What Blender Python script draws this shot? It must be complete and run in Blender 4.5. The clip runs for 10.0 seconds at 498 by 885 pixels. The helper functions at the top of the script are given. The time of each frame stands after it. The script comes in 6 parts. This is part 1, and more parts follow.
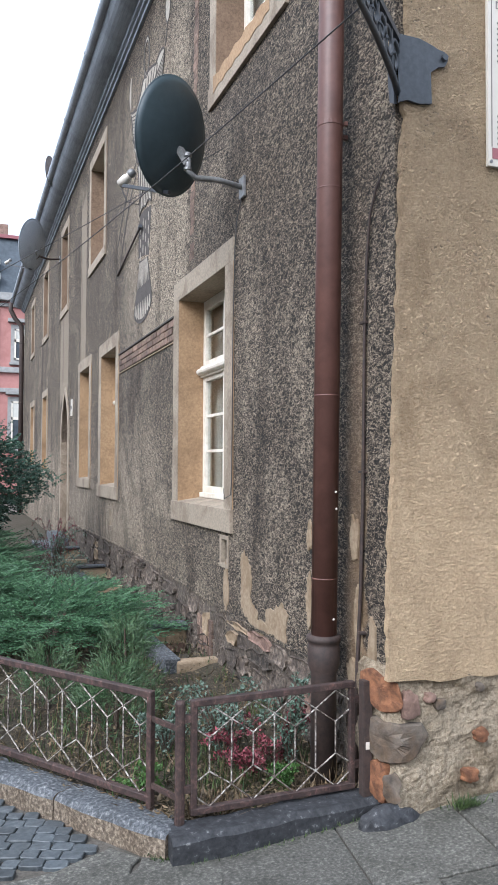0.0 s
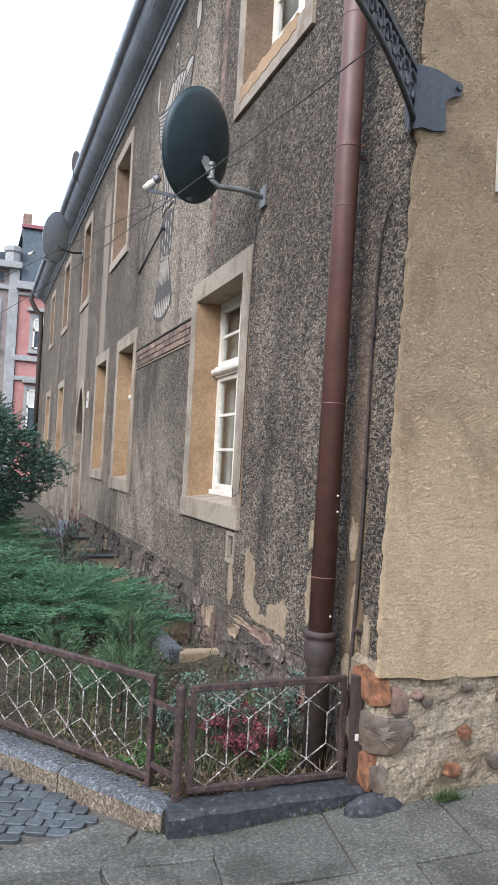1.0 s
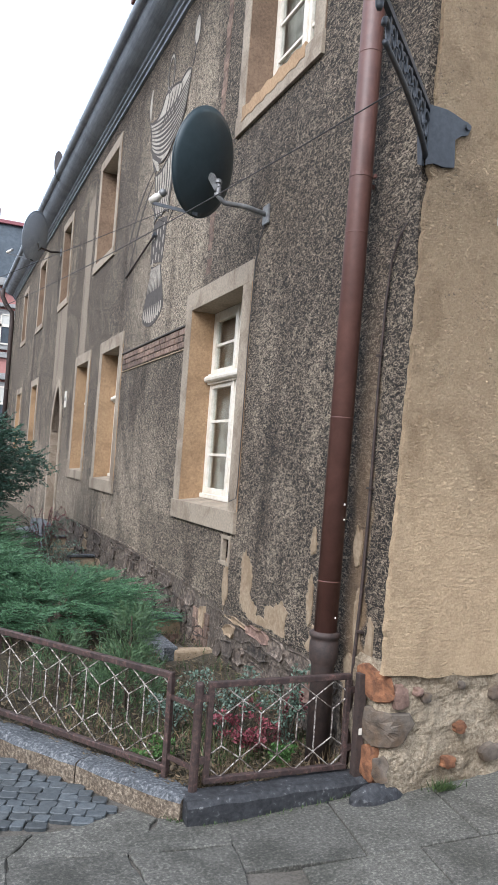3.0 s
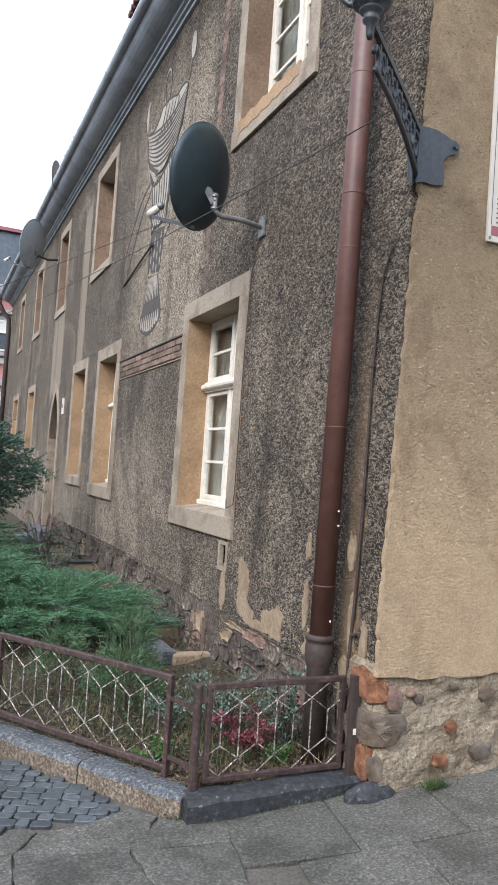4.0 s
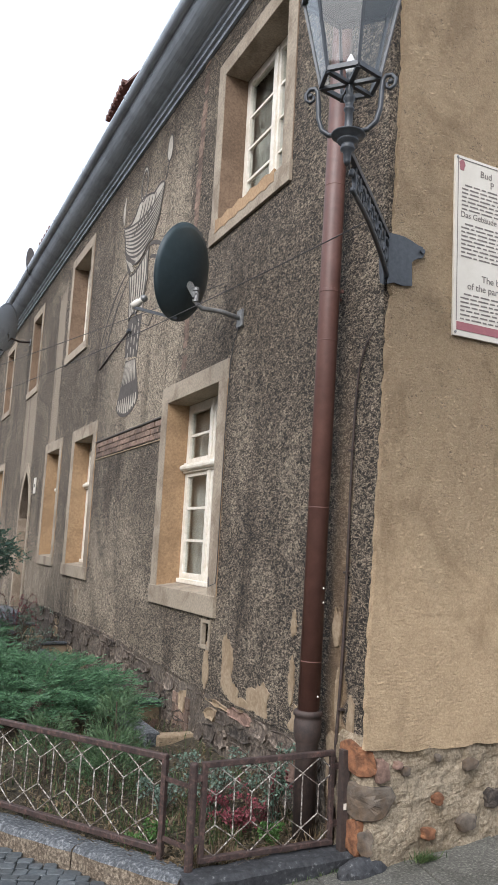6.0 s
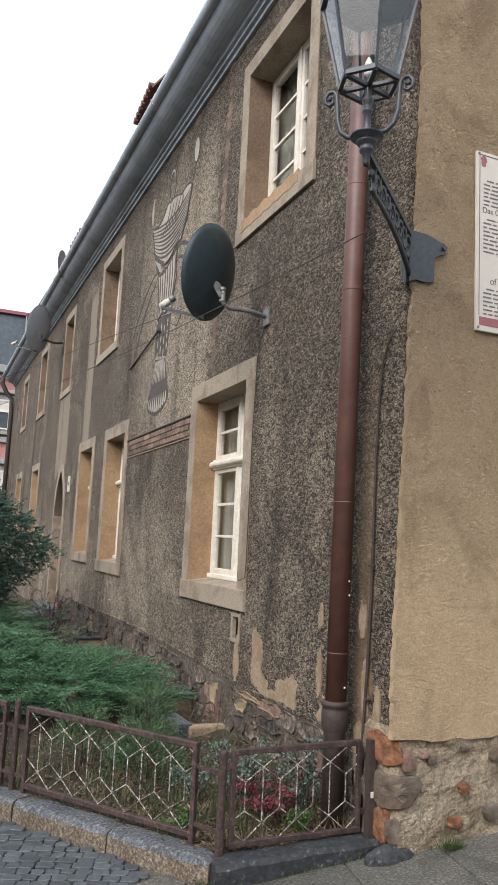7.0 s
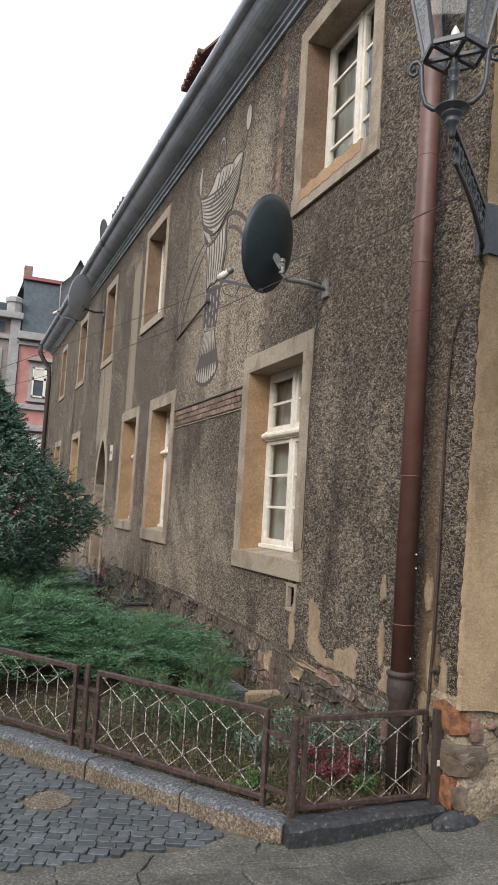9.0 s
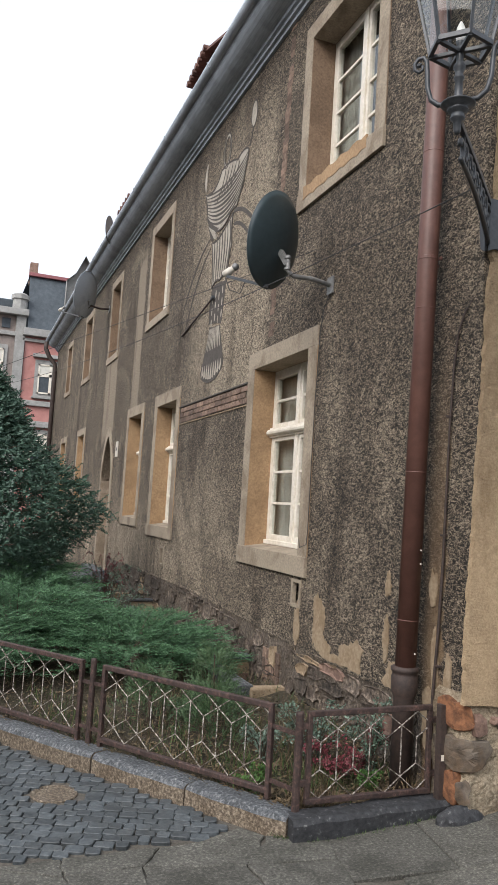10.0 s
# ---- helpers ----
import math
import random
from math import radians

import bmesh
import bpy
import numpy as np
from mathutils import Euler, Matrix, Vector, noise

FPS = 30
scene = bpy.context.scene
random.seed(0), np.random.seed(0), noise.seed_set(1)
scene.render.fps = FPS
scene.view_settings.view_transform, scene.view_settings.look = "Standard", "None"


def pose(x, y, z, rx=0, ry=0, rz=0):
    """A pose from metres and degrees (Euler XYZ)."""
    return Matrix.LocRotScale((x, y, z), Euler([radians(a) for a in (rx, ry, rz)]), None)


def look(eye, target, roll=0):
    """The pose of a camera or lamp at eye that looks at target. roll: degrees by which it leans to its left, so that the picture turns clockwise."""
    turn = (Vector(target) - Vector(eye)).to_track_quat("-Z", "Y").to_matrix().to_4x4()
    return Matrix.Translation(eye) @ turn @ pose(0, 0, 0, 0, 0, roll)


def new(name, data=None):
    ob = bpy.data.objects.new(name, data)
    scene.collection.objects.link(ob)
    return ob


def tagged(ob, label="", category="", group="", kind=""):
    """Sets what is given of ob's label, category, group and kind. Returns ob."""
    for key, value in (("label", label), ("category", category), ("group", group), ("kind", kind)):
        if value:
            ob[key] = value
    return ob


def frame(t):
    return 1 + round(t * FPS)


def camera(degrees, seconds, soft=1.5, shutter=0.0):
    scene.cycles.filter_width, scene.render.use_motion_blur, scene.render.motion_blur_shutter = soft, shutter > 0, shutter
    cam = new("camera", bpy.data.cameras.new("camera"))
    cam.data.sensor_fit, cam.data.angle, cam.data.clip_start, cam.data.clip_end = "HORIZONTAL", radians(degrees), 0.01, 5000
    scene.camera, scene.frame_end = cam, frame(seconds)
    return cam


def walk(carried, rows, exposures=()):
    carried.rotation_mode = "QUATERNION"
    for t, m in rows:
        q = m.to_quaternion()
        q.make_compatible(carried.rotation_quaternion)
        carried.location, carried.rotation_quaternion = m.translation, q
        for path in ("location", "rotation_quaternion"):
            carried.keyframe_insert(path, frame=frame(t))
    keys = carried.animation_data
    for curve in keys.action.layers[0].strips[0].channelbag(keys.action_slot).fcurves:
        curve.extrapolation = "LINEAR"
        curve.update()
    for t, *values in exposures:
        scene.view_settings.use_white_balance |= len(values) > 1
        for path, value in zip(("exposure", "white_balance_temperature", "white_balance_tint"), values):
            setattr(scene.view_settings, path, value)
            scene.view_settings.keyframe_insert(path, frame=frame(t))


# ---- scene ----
cam = camera(36.2, 10.0)
PATH = [
    (0, (-0.076, -0.143, 1.582), (0.632, 1.726, 1.643), 0.3),
    (0.5, (-0.125, -0.234, 1.598), (0.615, 1.624, 1.657), 2.4),
    (1, (-0.128, -0.328, 1.6), (0.551, 1.553, 1.654), 2.9),
    (1.5, (-0.219, -0.344, 1.613), (0.471, 1.533, 1.665), 4.7),
    (2, (-0.364, -0.333, 1.607), (0.376, 1.524, 1.666), 4.4),
    (2.5, (-0.442, -0.366, 1.618), (0.326, 1.479, 1.678), 4.1),
    (4, (-0.517, -0.539, 1.647), (0.267, 1.299, 1.721), 3.9),
    (4.5, (-0.658, -0.551, 1.657), (0.166, 1.265, 1.804), 3.8),
    (5, (-0.737, -0.548, 1.656), (0.113, 1.25, 1.865), 3.3),
    (5.5, (-0.738, -0.596, 1.662), (0.124, 1.191, 1.914), 3.2),
    (5.7, (-0.737, -0.632, 1.67), (0.125, 1.152, 1.939), 3.1),
    (6.8, (-0.735, -0.81, 1.646), (0.058, 1.006, 1.913), 2.7),
    (7, (-0.743, -0.798, 1.652), (0.035, 1.026, 1.914), 2.7),
    (7.4, (-0.805, -0.766, 1.666), (-0.043, 1.066, 1.914), 2.7),
    (7.5, (-0.829, -0.765, 1.663), (-0.069, 1.068, 1.91), 2.9),
    (8, (-0.921, -0.752, 1.662), (-0.163, 1.086, 1.878), 3.1),
    (8.5, (-0.967, -0.759, 1.656), (-0.229, 1.091, 1.843), 3.2),
    (9, (-0.985, -0.744, 1.658), (-0.266, 1.114, 1.836), 3.4),
    (9.5, (-0.983, -0.755, 1.655), (-0.277, 1.108, 1.829), 3.4),
    (10, (-0.989, -0.756, 1.651), (-0.282, 1.107, 1.82), 3.5),
]
walk(cam, [(t, look(eye, target, roll)) for t, eye, target, roll in PATH],
     exposures=[(0.0, 1.95, 5500, 10), (2.7, 1.90, 5600, 10), (5.5, 1.76, 5800, 10), (7.0, 1.58, 6050, 10), (10.0, 1.46, 6150, 10)])

# ---- light: bright haze, veiled sun high over the street ----
world = bpy.data.worlds.new("world")
scene.world = world
world.use_nodes = True
wn = world.node_tree.nodes
sky = wn.new("ShaderNodeTexSky")
sky.sky_type = "NISHITA"
sky.sun_disc = False
sky.sun_elevation = radians(41)
sky.sun_rotation = radians(-125)
sky.air_density, sky.dust_density, sky.ozone_density = 1.0, 7.0, 1.0
soft = wn.new("ShaderNodeHueSaturation")
soft.inputs["Saturation"].default_value = 0.6
wn["Background"].inputs["Strength"].default_value = 0.15
world.node_tree.links.new(sky.outputs["Color"], soft.inputs["Color"])
haze = wn.new("ShaderNodeMix")
haze.data_type = "RGBA"
haze.inputs[0].default_value = 0.72
haze.inputs[7].default_value = (2.95, 3.0, 3.05, 1)
world.node_tree.links.new(soft.outputs["Color"], haze.inputs[6])
world.node_tree.links.new(haze.outputs[2], wn["Background"].inputs["Color"])

sun_data = bpy.data.lights.new("sun", "SUN")
sun_data.energy, sun_data.angle, sun_data.color = 0.6, radians(40), (1.0, 0.96, 0.90)
sun = new("sun", sun_data)
sun.matrix_world = look((-12.0, -8.5, 12.5), (0, 0, 0))

# ---- materials ----
def make_mat(name):
    m = bpy.data.materials.new(name)
    m.use_nodes = True
    nt = m.node_tree
    return m, nt, nt.nodes["Principled BSDF"]


def tex_noise(nt, scale, detail=6.0, rough=0.6, distortion=0.0, stretch=None):
    n = nt.nodes.new("ShaderNodeTexNoise")
    n.inputs["Scale"].default_value = scale
    n.inputs["Detail"].default_value = detail
    n.inputs["Roughness"].default_value = rough
    n.inputs["Distortion"].default_value = distortion
    geo = nt.nodes.new("ShaderNodeNewGeometry")
    if stretch:
        mp = nt.nodes.new("ShaderNodeMapping")
        mp.inputs["Scale"].default_value = stretch
        nt.links.new(geo.outputs["Position"], mp.inputs["Vector"])
        nt.links.new(mp.outputs["Vector"], n.inputs["Vector"])
    else:
        nt.links.new(geo.outputs["Position"], n.inputs["Vector"])
    return n.outputs["Fac"]


def ramp(nt, fac, stops):
    r = nt.nodes.new("ShaderNodeValToRGB")
    while len(r.color_ramp.elements) < len(stops):
        r.color_ramp.elements.new(0.5)
    for e, (p, c) in zip(r.color_ramp.elements, stops):
        e.position = p
        e.color = (c, c, c, 1) if isinstance(c, (int, float)) else (*c, 1)
    nt.links.new(fac, r.inputs["Fac"])
    return r.outputs["Color"]


def blend(nt, fac, a, b, kind="MIX"):
    n = nt.nodes.new("ShaderNodeMix")
    n.data_type, n.blend_type = "RGBA", kind
    for sock, v in ((n.inputs[0], fac), (n.inputs[6], a), (n.inputs[7], b)):
        if isinstance(v, (int, float)):
            sock.default_value = v
        elif isinstance(v, tuple):
            sock.default_value = (*v, 1)
        else:
            nt.links.new(v, sock)
    return n.outputs[2]


def calc(nt, op, a, b=0.0, c=0.0):
    n = nt.nodes.new("ShaderNodeMath")
    n.operation = op
    for i, v in enumerate((a, b, c)):
        if isinstance(v, (int, float)):
            n.inputs[i].default_value = v
        else:
            nt.links.new(v, n.inputs[i])
    return n.outputs[0]


def smooth(nt, v, lo, hi):
    n = nt.nodes.new("ShaderNodeMapRange")
    n.interpolation_type = "SMOOTHSTEP"
    n.inputs["From Min"].default_value, n.inputs["From Max"].default_value = lo, hi
    nt.links.new(v, n.inputs["Value"])
    return n.outputs["Result"]


def bump(nt, bsdf, height, strength=0.5, dist=0.01, after=None):
    n = nt.nodes.new("ShaderNodeBump")
    n.inputs["Strength"].default_value, n.inputs["Distance"].default_value = strength, dist
    nt.links.new(height, n.inputs["Height"])
    if after is not None:
        nt.links.new(after, n.inputs["Normal"])
    nt.links.new(n.outputs["Normal"], bsdf.inputs["Normal"])
    return n.outputs["Normal"]


def place_xyz(nt):
    geo = nt.nodes.new("ShaderNodeNewGeometry")
    sep = nt.nodes.new("ShaderNodeSeparateXYZ")
    nt.links.new(geo.outputs["Position"], sep.inputs[0])
    return sep.outputs


def worn(name, stops, fine=40.0, coarse=2.5, rough=0.85, dirt=(0.5, 0.5, 0.5), dirt_amount=0.5,
         relief=0.4, depth=0.006, metal=0.0, each=0.0, stretch=None):
    """Surface with grain at two scales; stops colour the fine grain, dirt darkens by the coarse one."""
    m, nt, b = make_mat(name)
    f = tex_noise(nt, fine, 8, 0.65, 0.3, stretch)
    c = tex_noise(nt, coarse, 5, 0.6, 0.5)
    col = ramp(nt, f, stops)
    col = blend(nt, calc(nt, "MULTIPLY", smooth(nt, c, 0.42, 0.68), dirt_amount), col, blend(nt, 1.0, col, dirt, "MULTIPLY"))
    if each:
        info = nt.nodes.new("ShaderNodeObjectInfo")
        k = nt.nodes.new("ShaderNodeMapRange")
        k.inputs["To Min"].default_value, k.inputs["To Max"].default_value = 1 - each, 1 + each
        nt.links.new(info.outputs["Random"], k.inputs["Value"])
        v = nt.nodes.new("ShaderNodeHueSaturation")
        nt.links.new(k.outputs["Result"], v.inputs["Value"])
        nt.links.new(col, v.inputs["Color"])
        col = v.outputs["Color"]
    nt.links.new(col, b.inputs["Base Color"])
    b.inputs["Roughness"].default_value, b.inputs["Metallic"].default_value = rough, metal
    if relief:
        bump(nt, b, f, relief, depth)
    return m


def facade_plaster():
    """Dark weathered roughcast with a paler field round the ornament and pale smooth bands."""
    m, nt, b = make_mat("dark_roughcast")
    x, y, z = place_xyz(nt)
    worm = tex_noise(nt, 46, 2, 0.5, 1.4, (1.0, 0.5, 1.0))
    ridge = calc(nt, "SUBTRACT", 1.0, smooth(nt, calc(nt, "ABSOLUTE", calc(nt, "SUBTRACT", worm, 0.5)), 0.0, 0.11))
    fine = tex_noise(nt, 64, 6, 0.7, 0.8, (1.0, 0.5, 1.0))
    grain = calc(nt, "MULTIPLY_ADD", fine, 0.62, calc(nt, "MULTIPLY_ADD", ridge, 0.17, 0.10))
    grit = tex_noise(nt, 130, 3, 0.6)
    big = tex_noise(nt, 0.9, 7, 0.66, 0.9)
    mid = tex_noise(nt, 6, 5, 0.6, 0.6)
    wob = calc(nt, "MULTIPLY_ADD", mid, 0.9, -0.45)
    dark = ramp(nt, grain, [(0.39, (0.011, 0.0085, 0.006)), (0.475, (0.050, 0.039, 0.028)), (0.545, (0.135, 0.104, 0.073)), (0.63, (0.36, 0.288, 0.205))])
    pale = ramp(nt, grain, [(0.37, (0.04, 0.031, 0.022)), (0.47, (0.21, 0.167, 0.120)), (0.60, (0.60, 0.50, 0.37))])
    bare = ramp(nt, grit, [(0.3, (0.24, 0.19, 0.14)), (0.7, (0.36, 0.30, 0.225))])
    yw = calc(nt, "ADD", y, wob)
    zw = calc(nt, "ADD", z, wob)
    # paler field round the ornament, above the string course, fading out towards the eaves
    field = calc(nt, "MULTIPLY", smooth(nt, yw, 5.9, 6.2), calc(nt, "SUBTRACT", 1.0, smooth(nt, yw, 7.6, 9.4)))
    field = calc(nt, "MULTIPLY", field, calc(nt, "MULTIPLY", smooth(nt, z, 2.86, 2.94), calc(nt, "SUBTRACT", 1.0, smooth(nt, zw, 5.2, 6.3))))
    # lower wall paler in patches, fading upwards
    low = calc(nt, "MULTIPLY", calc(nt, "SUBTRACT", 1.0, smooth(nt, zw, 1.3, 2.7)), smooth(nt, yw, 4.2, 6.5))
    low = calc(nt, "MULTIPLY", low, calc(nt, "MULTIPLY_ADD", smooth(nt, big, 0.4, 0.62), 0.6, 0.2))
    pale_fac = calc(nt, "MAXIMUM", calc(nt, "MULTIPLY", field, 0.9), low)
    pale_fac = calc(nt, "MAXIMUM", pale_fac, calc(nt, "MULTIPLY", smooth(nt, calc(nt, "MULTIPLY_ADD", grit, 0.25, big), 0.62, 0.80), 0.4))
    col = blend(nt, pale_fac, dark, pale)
    # bare plaster bands between the far windows; past them the wall slightly paler throughout
    ys = calc(nt, "MULTIPLY_ADD", mid, 0.25, calc(nt, "SUBTRACT", y, 0.125))
    band1 = calc(nt, "MULTIPLY", smooth(nt, ys, 11.62, 11.70), calc(nt, "SUBTRACT", 1.0, smooth(nt, ys, 12.15, 12.25)))
    band1 = calc(nt, "MULTIPLY", band1, calc(nt, "MULTIPLY", smooth(nt, z, 3.1, 3.2), calc(nt, "SUBTRACT", 1.0, smooth(nt, zw, 5.6, 6.0))))
    band2 = calc(nt, "MULTIPLY", smooth(nt, ys, 13.62, 13.72), calc(nt, "SUBTRACT", 1.0, smooth(nt, ys, 14.75, 14.9)))
    band2 = calc(nt, "MULTIPLY", band2, calc(nt, "MULTIPLY", smooth(nt, zw, 2.6, 3.0), calc(nt, "SUBTRACT", 1.0, smooth(nt, z, 4.4, 4.5))))
    band3 = calc(nt, "MULTIPLY", smooth(nt, ys, 15.0, 15.3), 0.08)
    bands = calc(nt, "MAXIMUM", calc(nt, "MAXIMUM", band1, band2), band3)
    col = blend(nt, calc(nt, "MULTIPLY", bands, 0.85), col, bare)
    # tan wash beside the corner where the top coat has gone
    strip = calc(nt, "MULTIPLY", smooth(nt, calc(nt, "MULTIPLY_ADD", mid, 0.2, calc(nt, "SUBTRACT", y, 0.1)), 2.98, 3.02), calc(nt, "SUBTRACT", 1.0, smooth(nt, ys, 3.12, 3.24)))
    strip = calc(nt, "MULTIPLY", strip, calc(nt, "SUBTRACT", 1.0, smooth(nt, zw, 0.9, 3.2)))
    tan = ramp(nt, mid, [(0.3, (0.10, 0.06, 0.03)), (0.7, (0.33, 0.22, 0.12))])
    col = blend(nt, calc(nt, "MULTIPLY", strip, 0.75), col, tan)
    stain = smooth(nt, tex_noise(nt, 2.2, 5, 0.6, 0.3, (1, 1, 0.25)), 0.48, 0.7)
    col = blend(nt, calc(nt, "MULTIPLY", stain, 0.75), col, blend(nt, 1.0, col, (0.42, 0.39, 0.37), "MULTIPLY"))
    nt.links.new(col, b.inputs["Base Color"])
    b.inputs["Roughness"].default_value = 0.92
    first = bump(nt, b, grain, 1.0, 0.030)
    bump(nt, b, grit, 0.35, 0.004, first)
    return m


def end_plaster():
    """Yellow-ochre plaster: smooth towards the ground, coarse and pitted above."""
    m, nt, b = make_mat("ochre_plaster")
    x, y, z = place_xyz(nt)
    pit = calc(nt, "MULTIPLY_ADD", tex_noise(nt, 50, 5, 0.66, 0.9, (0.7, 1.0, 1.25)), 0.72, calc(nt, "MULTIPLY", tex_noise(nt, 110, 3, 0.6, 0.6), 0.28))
    grit = tex_noise(nt, 95, 4, 0.7)
    mid = tex_noise(nt, 3.2, 6, 0.65, 0.7)
    zw = calc(nt, "MULTIPLY_ADD", mid, 2.4, calc(nt, "SUBTRACT", z, 1.2))
    up = smooth(nt, zw, 1.3, 2.7)
    base = ramp(nt, mid, [(0.25, (0.40, 0.272, 0.150)), (0.5, (0.535, 0.375, 0.213)), (0.75, (0.64, 0.465, 0.275))])
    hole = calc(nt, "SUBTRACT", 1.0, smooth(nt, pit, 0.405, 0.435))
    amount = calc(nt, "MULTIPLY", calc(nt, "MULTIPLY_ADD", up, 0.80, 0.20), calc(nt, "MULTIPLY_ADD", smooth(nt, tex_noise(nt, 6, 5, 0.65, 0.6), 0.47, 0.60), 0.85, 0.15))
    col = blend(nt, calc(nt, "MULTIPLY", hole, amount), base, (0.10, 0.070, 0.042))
    col = blend(nt, 0.40, col, ramp(nt, grit, [(0.3, (0.20, 0.14, 0.085)), (0.68, (0.68, 0.54, 0.36))]))
    stain = smooth(nt, tex_noise(nt, 2.0, 7, 0.72, 0.9, (1, 1, 0.8)), 0.46, 0.66)
    col = blend(nt, calc(nt, "MULTIPLY", stain, 0.75), col, blend(nt, 1.0, col, (0.66, 0.62, 0.57), "MULTIPLY"))
    nt.links.new(col, b.inputs["Base Color"])
    b.inputs["Roughness"].default_value = 0.9
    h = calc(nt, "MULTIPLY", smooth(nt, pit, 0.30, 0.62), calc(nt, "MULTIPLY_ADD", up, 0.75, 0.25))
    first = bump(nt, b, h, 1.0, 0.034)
    bump(nt, b, grit, 0.7, 0.008, first)
    return m


def glass_mat(name, face):
    m, nt, b = make_mat(name)
    out = nt.nodes["Material Output"]
    tr = nt.nodes.new("ShaderNodeBsdfTransparent")
    tr.inputs["Color"].default_value = (0.93, 0.95, 0.94, 1)
    gl = nt.nodes.new("ShaderNodeBsdfGlossy")
    gl.inputs["Roughness"].default_value = 0.02
    lw = nt.nodes.new("ShaderNodeLayerWeight")
    lw.inputs["Blend"].default_value = 0.5
    sheen = calc(nt, "MULTIPLY_ADD", calc(nt, "POWER", lw.outputs["Facing"], 4.5), 0.9 - face, face)
    mix = nt.nodes.new("ShaderNodeMixShader")
    nt.links.new(sheen, mix.inputs[0])
    nt.links.new(tr.outputs[0], mix.inputs[1])
    nt.links.new(gl.outputs[0], mix.inputs[2])
    nt.links.new(mix.outputs[0], out.inputs["Surface"])
    return m


def leafy(name, dark, light, rough=0.6):
    m, nt, b = make_mat(name)
    geo = nt.nodes.new("ShaderNodeNewGeometry")
    col = ramp(nt, geo.outputs["Random Per Island"], [(0.0, dark), (1.0, light)])
    patch = tex_noise(nt, 3.0, 3, 0.5)
    col = blend(nt, smooth(nt, patch, 0.4, 0.65), col, blend(nt, 1.0, col, (0.7, 0.78, 0.7), "MULTIPLY"))
    nt.links.new(col, b.inputs["Base Color"])
    b.inputs["Roughness"].default_value = rough
    b.inputs["Transmission Weight"].default_value = 0.0
    return m


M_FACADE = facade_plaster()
M_END = end_plaster()
M_GLASS = glass_mat("window_glass", 0.06)
M_LAMPGLASS = glass_mat("dusty_lantern_glass", 0.10)
M_STONE = worn("sandstone_surround", [(0.3, (0.21, 0.172, 0.128)), (0.7, (0.38, 0.315, 0.235))], 55, 3, 0.85, (0.55, 0.5, 0.46), 0.8, 0.3, 0.004)
M_REVEAL = worn("ochre_reveal", [(0.3, (0.26, 0.165, 0.088)), (0.7, (0.42, 0.28, 0.155))], 45, 1.6, 0.85, (0.5, 0.46, 0.43), 0.7, 0.25, 0.004)
M_REVEAL_UP = worn("brown_reveal", [(0.3, (0.13, 0.085, 0.055)), (0.7, (0.25, 0.17, 0.11))], 45, 2.2, 0.85, (0.6, 0.58, 0.55), 0.7, 0.25, 0.004)
M_WHITE = worn("cream_white_paint", [(0.3, (0.62, 0.57, 0.48)), (0.7, (0.76, 0.71, 0.63))], 30, 5, 0.45, (0.75, 0.7, 0.6), 0.5, 0.08, 0.002)
M_CURTAIN = worn("pale_curtain", [(0.3, (0.5, 0.49, 0.44)), (0.7, (0.64, 0.62, 0.56))], 60, 5, 0.9, (0.8, 0.8, 0.78), 0.4, 0.1, 0.002)
# room surfaces behind the panes; their dimness is put into this dark colour
M_ROOM = worn("room_dimness_tone", [(0.3, (0.10, 0.09, 0.08)), (0.7, (0.14, 0.13, 0.11))], 20, 2, 0.9, (0.7, 0.7, 0.7), 0.4, 0.1, 0.002)
M_RUBBLE = worn("plinth_rubble", [(0.28, (0.030, 0.023, 0.019)), (0.48, (0.10, 0.078, 0.061)), (0.62, (0.20, 0.16, 0.125)), (0.75, (0.34, 0.285, 0.225))], 24, 5, 0.9, (0.42, 0.38, 0.36), 0.8, 1.0, 0.03, each=0.5)
M_MORTAR = worn("rubble_mortar", [(0.28, (0.035, 0.027, 0.022)), (0.5, (0.11, 0.088, 0.068)), (0.72, (0.26, 0.215, 0.165))], 38, 3, 0.95, (0.5, 0.46, 0.42), 0.7, 1.0, 0.025)
M_ENDBASE = worn("base_render", [(0.25, (0.12, 0.088, 0.056)), (0.48, (0.29, 0.232, 0.158)), (0.72, (0.48, 0.405, 0.30))], 60, 5, 0.92, (0.5, 0.46, 0.40), 0.8, 0.9, 0.02)
M_ORANGE = worn("orange_sandstone", [(0.3, (0.13, 0.055, 0.027)), (0.7, (0.30, 0.135, 0.062))], 32, 14, 0.9, (0.35, 0.33, 0.32), 0.8, 0.5, 0.008)
M_DARKSTONE = worn("grey_basalt_stone", [(0.3, (0.05, 0.04, 0.032)), (0.7, (0.16, 0.13, 0.1))], 18, 7, 0.88, (0.9, 0.65, 0.4), 0.7, 0.5, 0.01)
M_TAN = worn("bare_tan_render", [(0.3, (0.22, 0.16, 0.10)), (0.7, (0.35, 0.27, 0.18))], 40, 6, 0.92, (0.6, 0.52, 0.42), 0.6, 0.4, 0.006)
M_BRICK = worn("old_red_brick", [(0.3, (0.13, 0.08, 0.06)), (0.7, (0.27, 0.175, 0.135))], 40, 6, 0.9, (0.45, 0.43, 0.42), 0.7, 0.5, 0.006, each=0.35)
M_FADED = worn("faded_weathered_brick", [(0.3, (0.10, 0.068, 0.052)), (0.55, (0.20, 0.132, 0.097)), (0.75, (0.34, 0.262, 0.20))], 38, 7, 0.92, (0.5, 0.48, 0.45), 0.7, 0.6, 0.008, each=0.4)
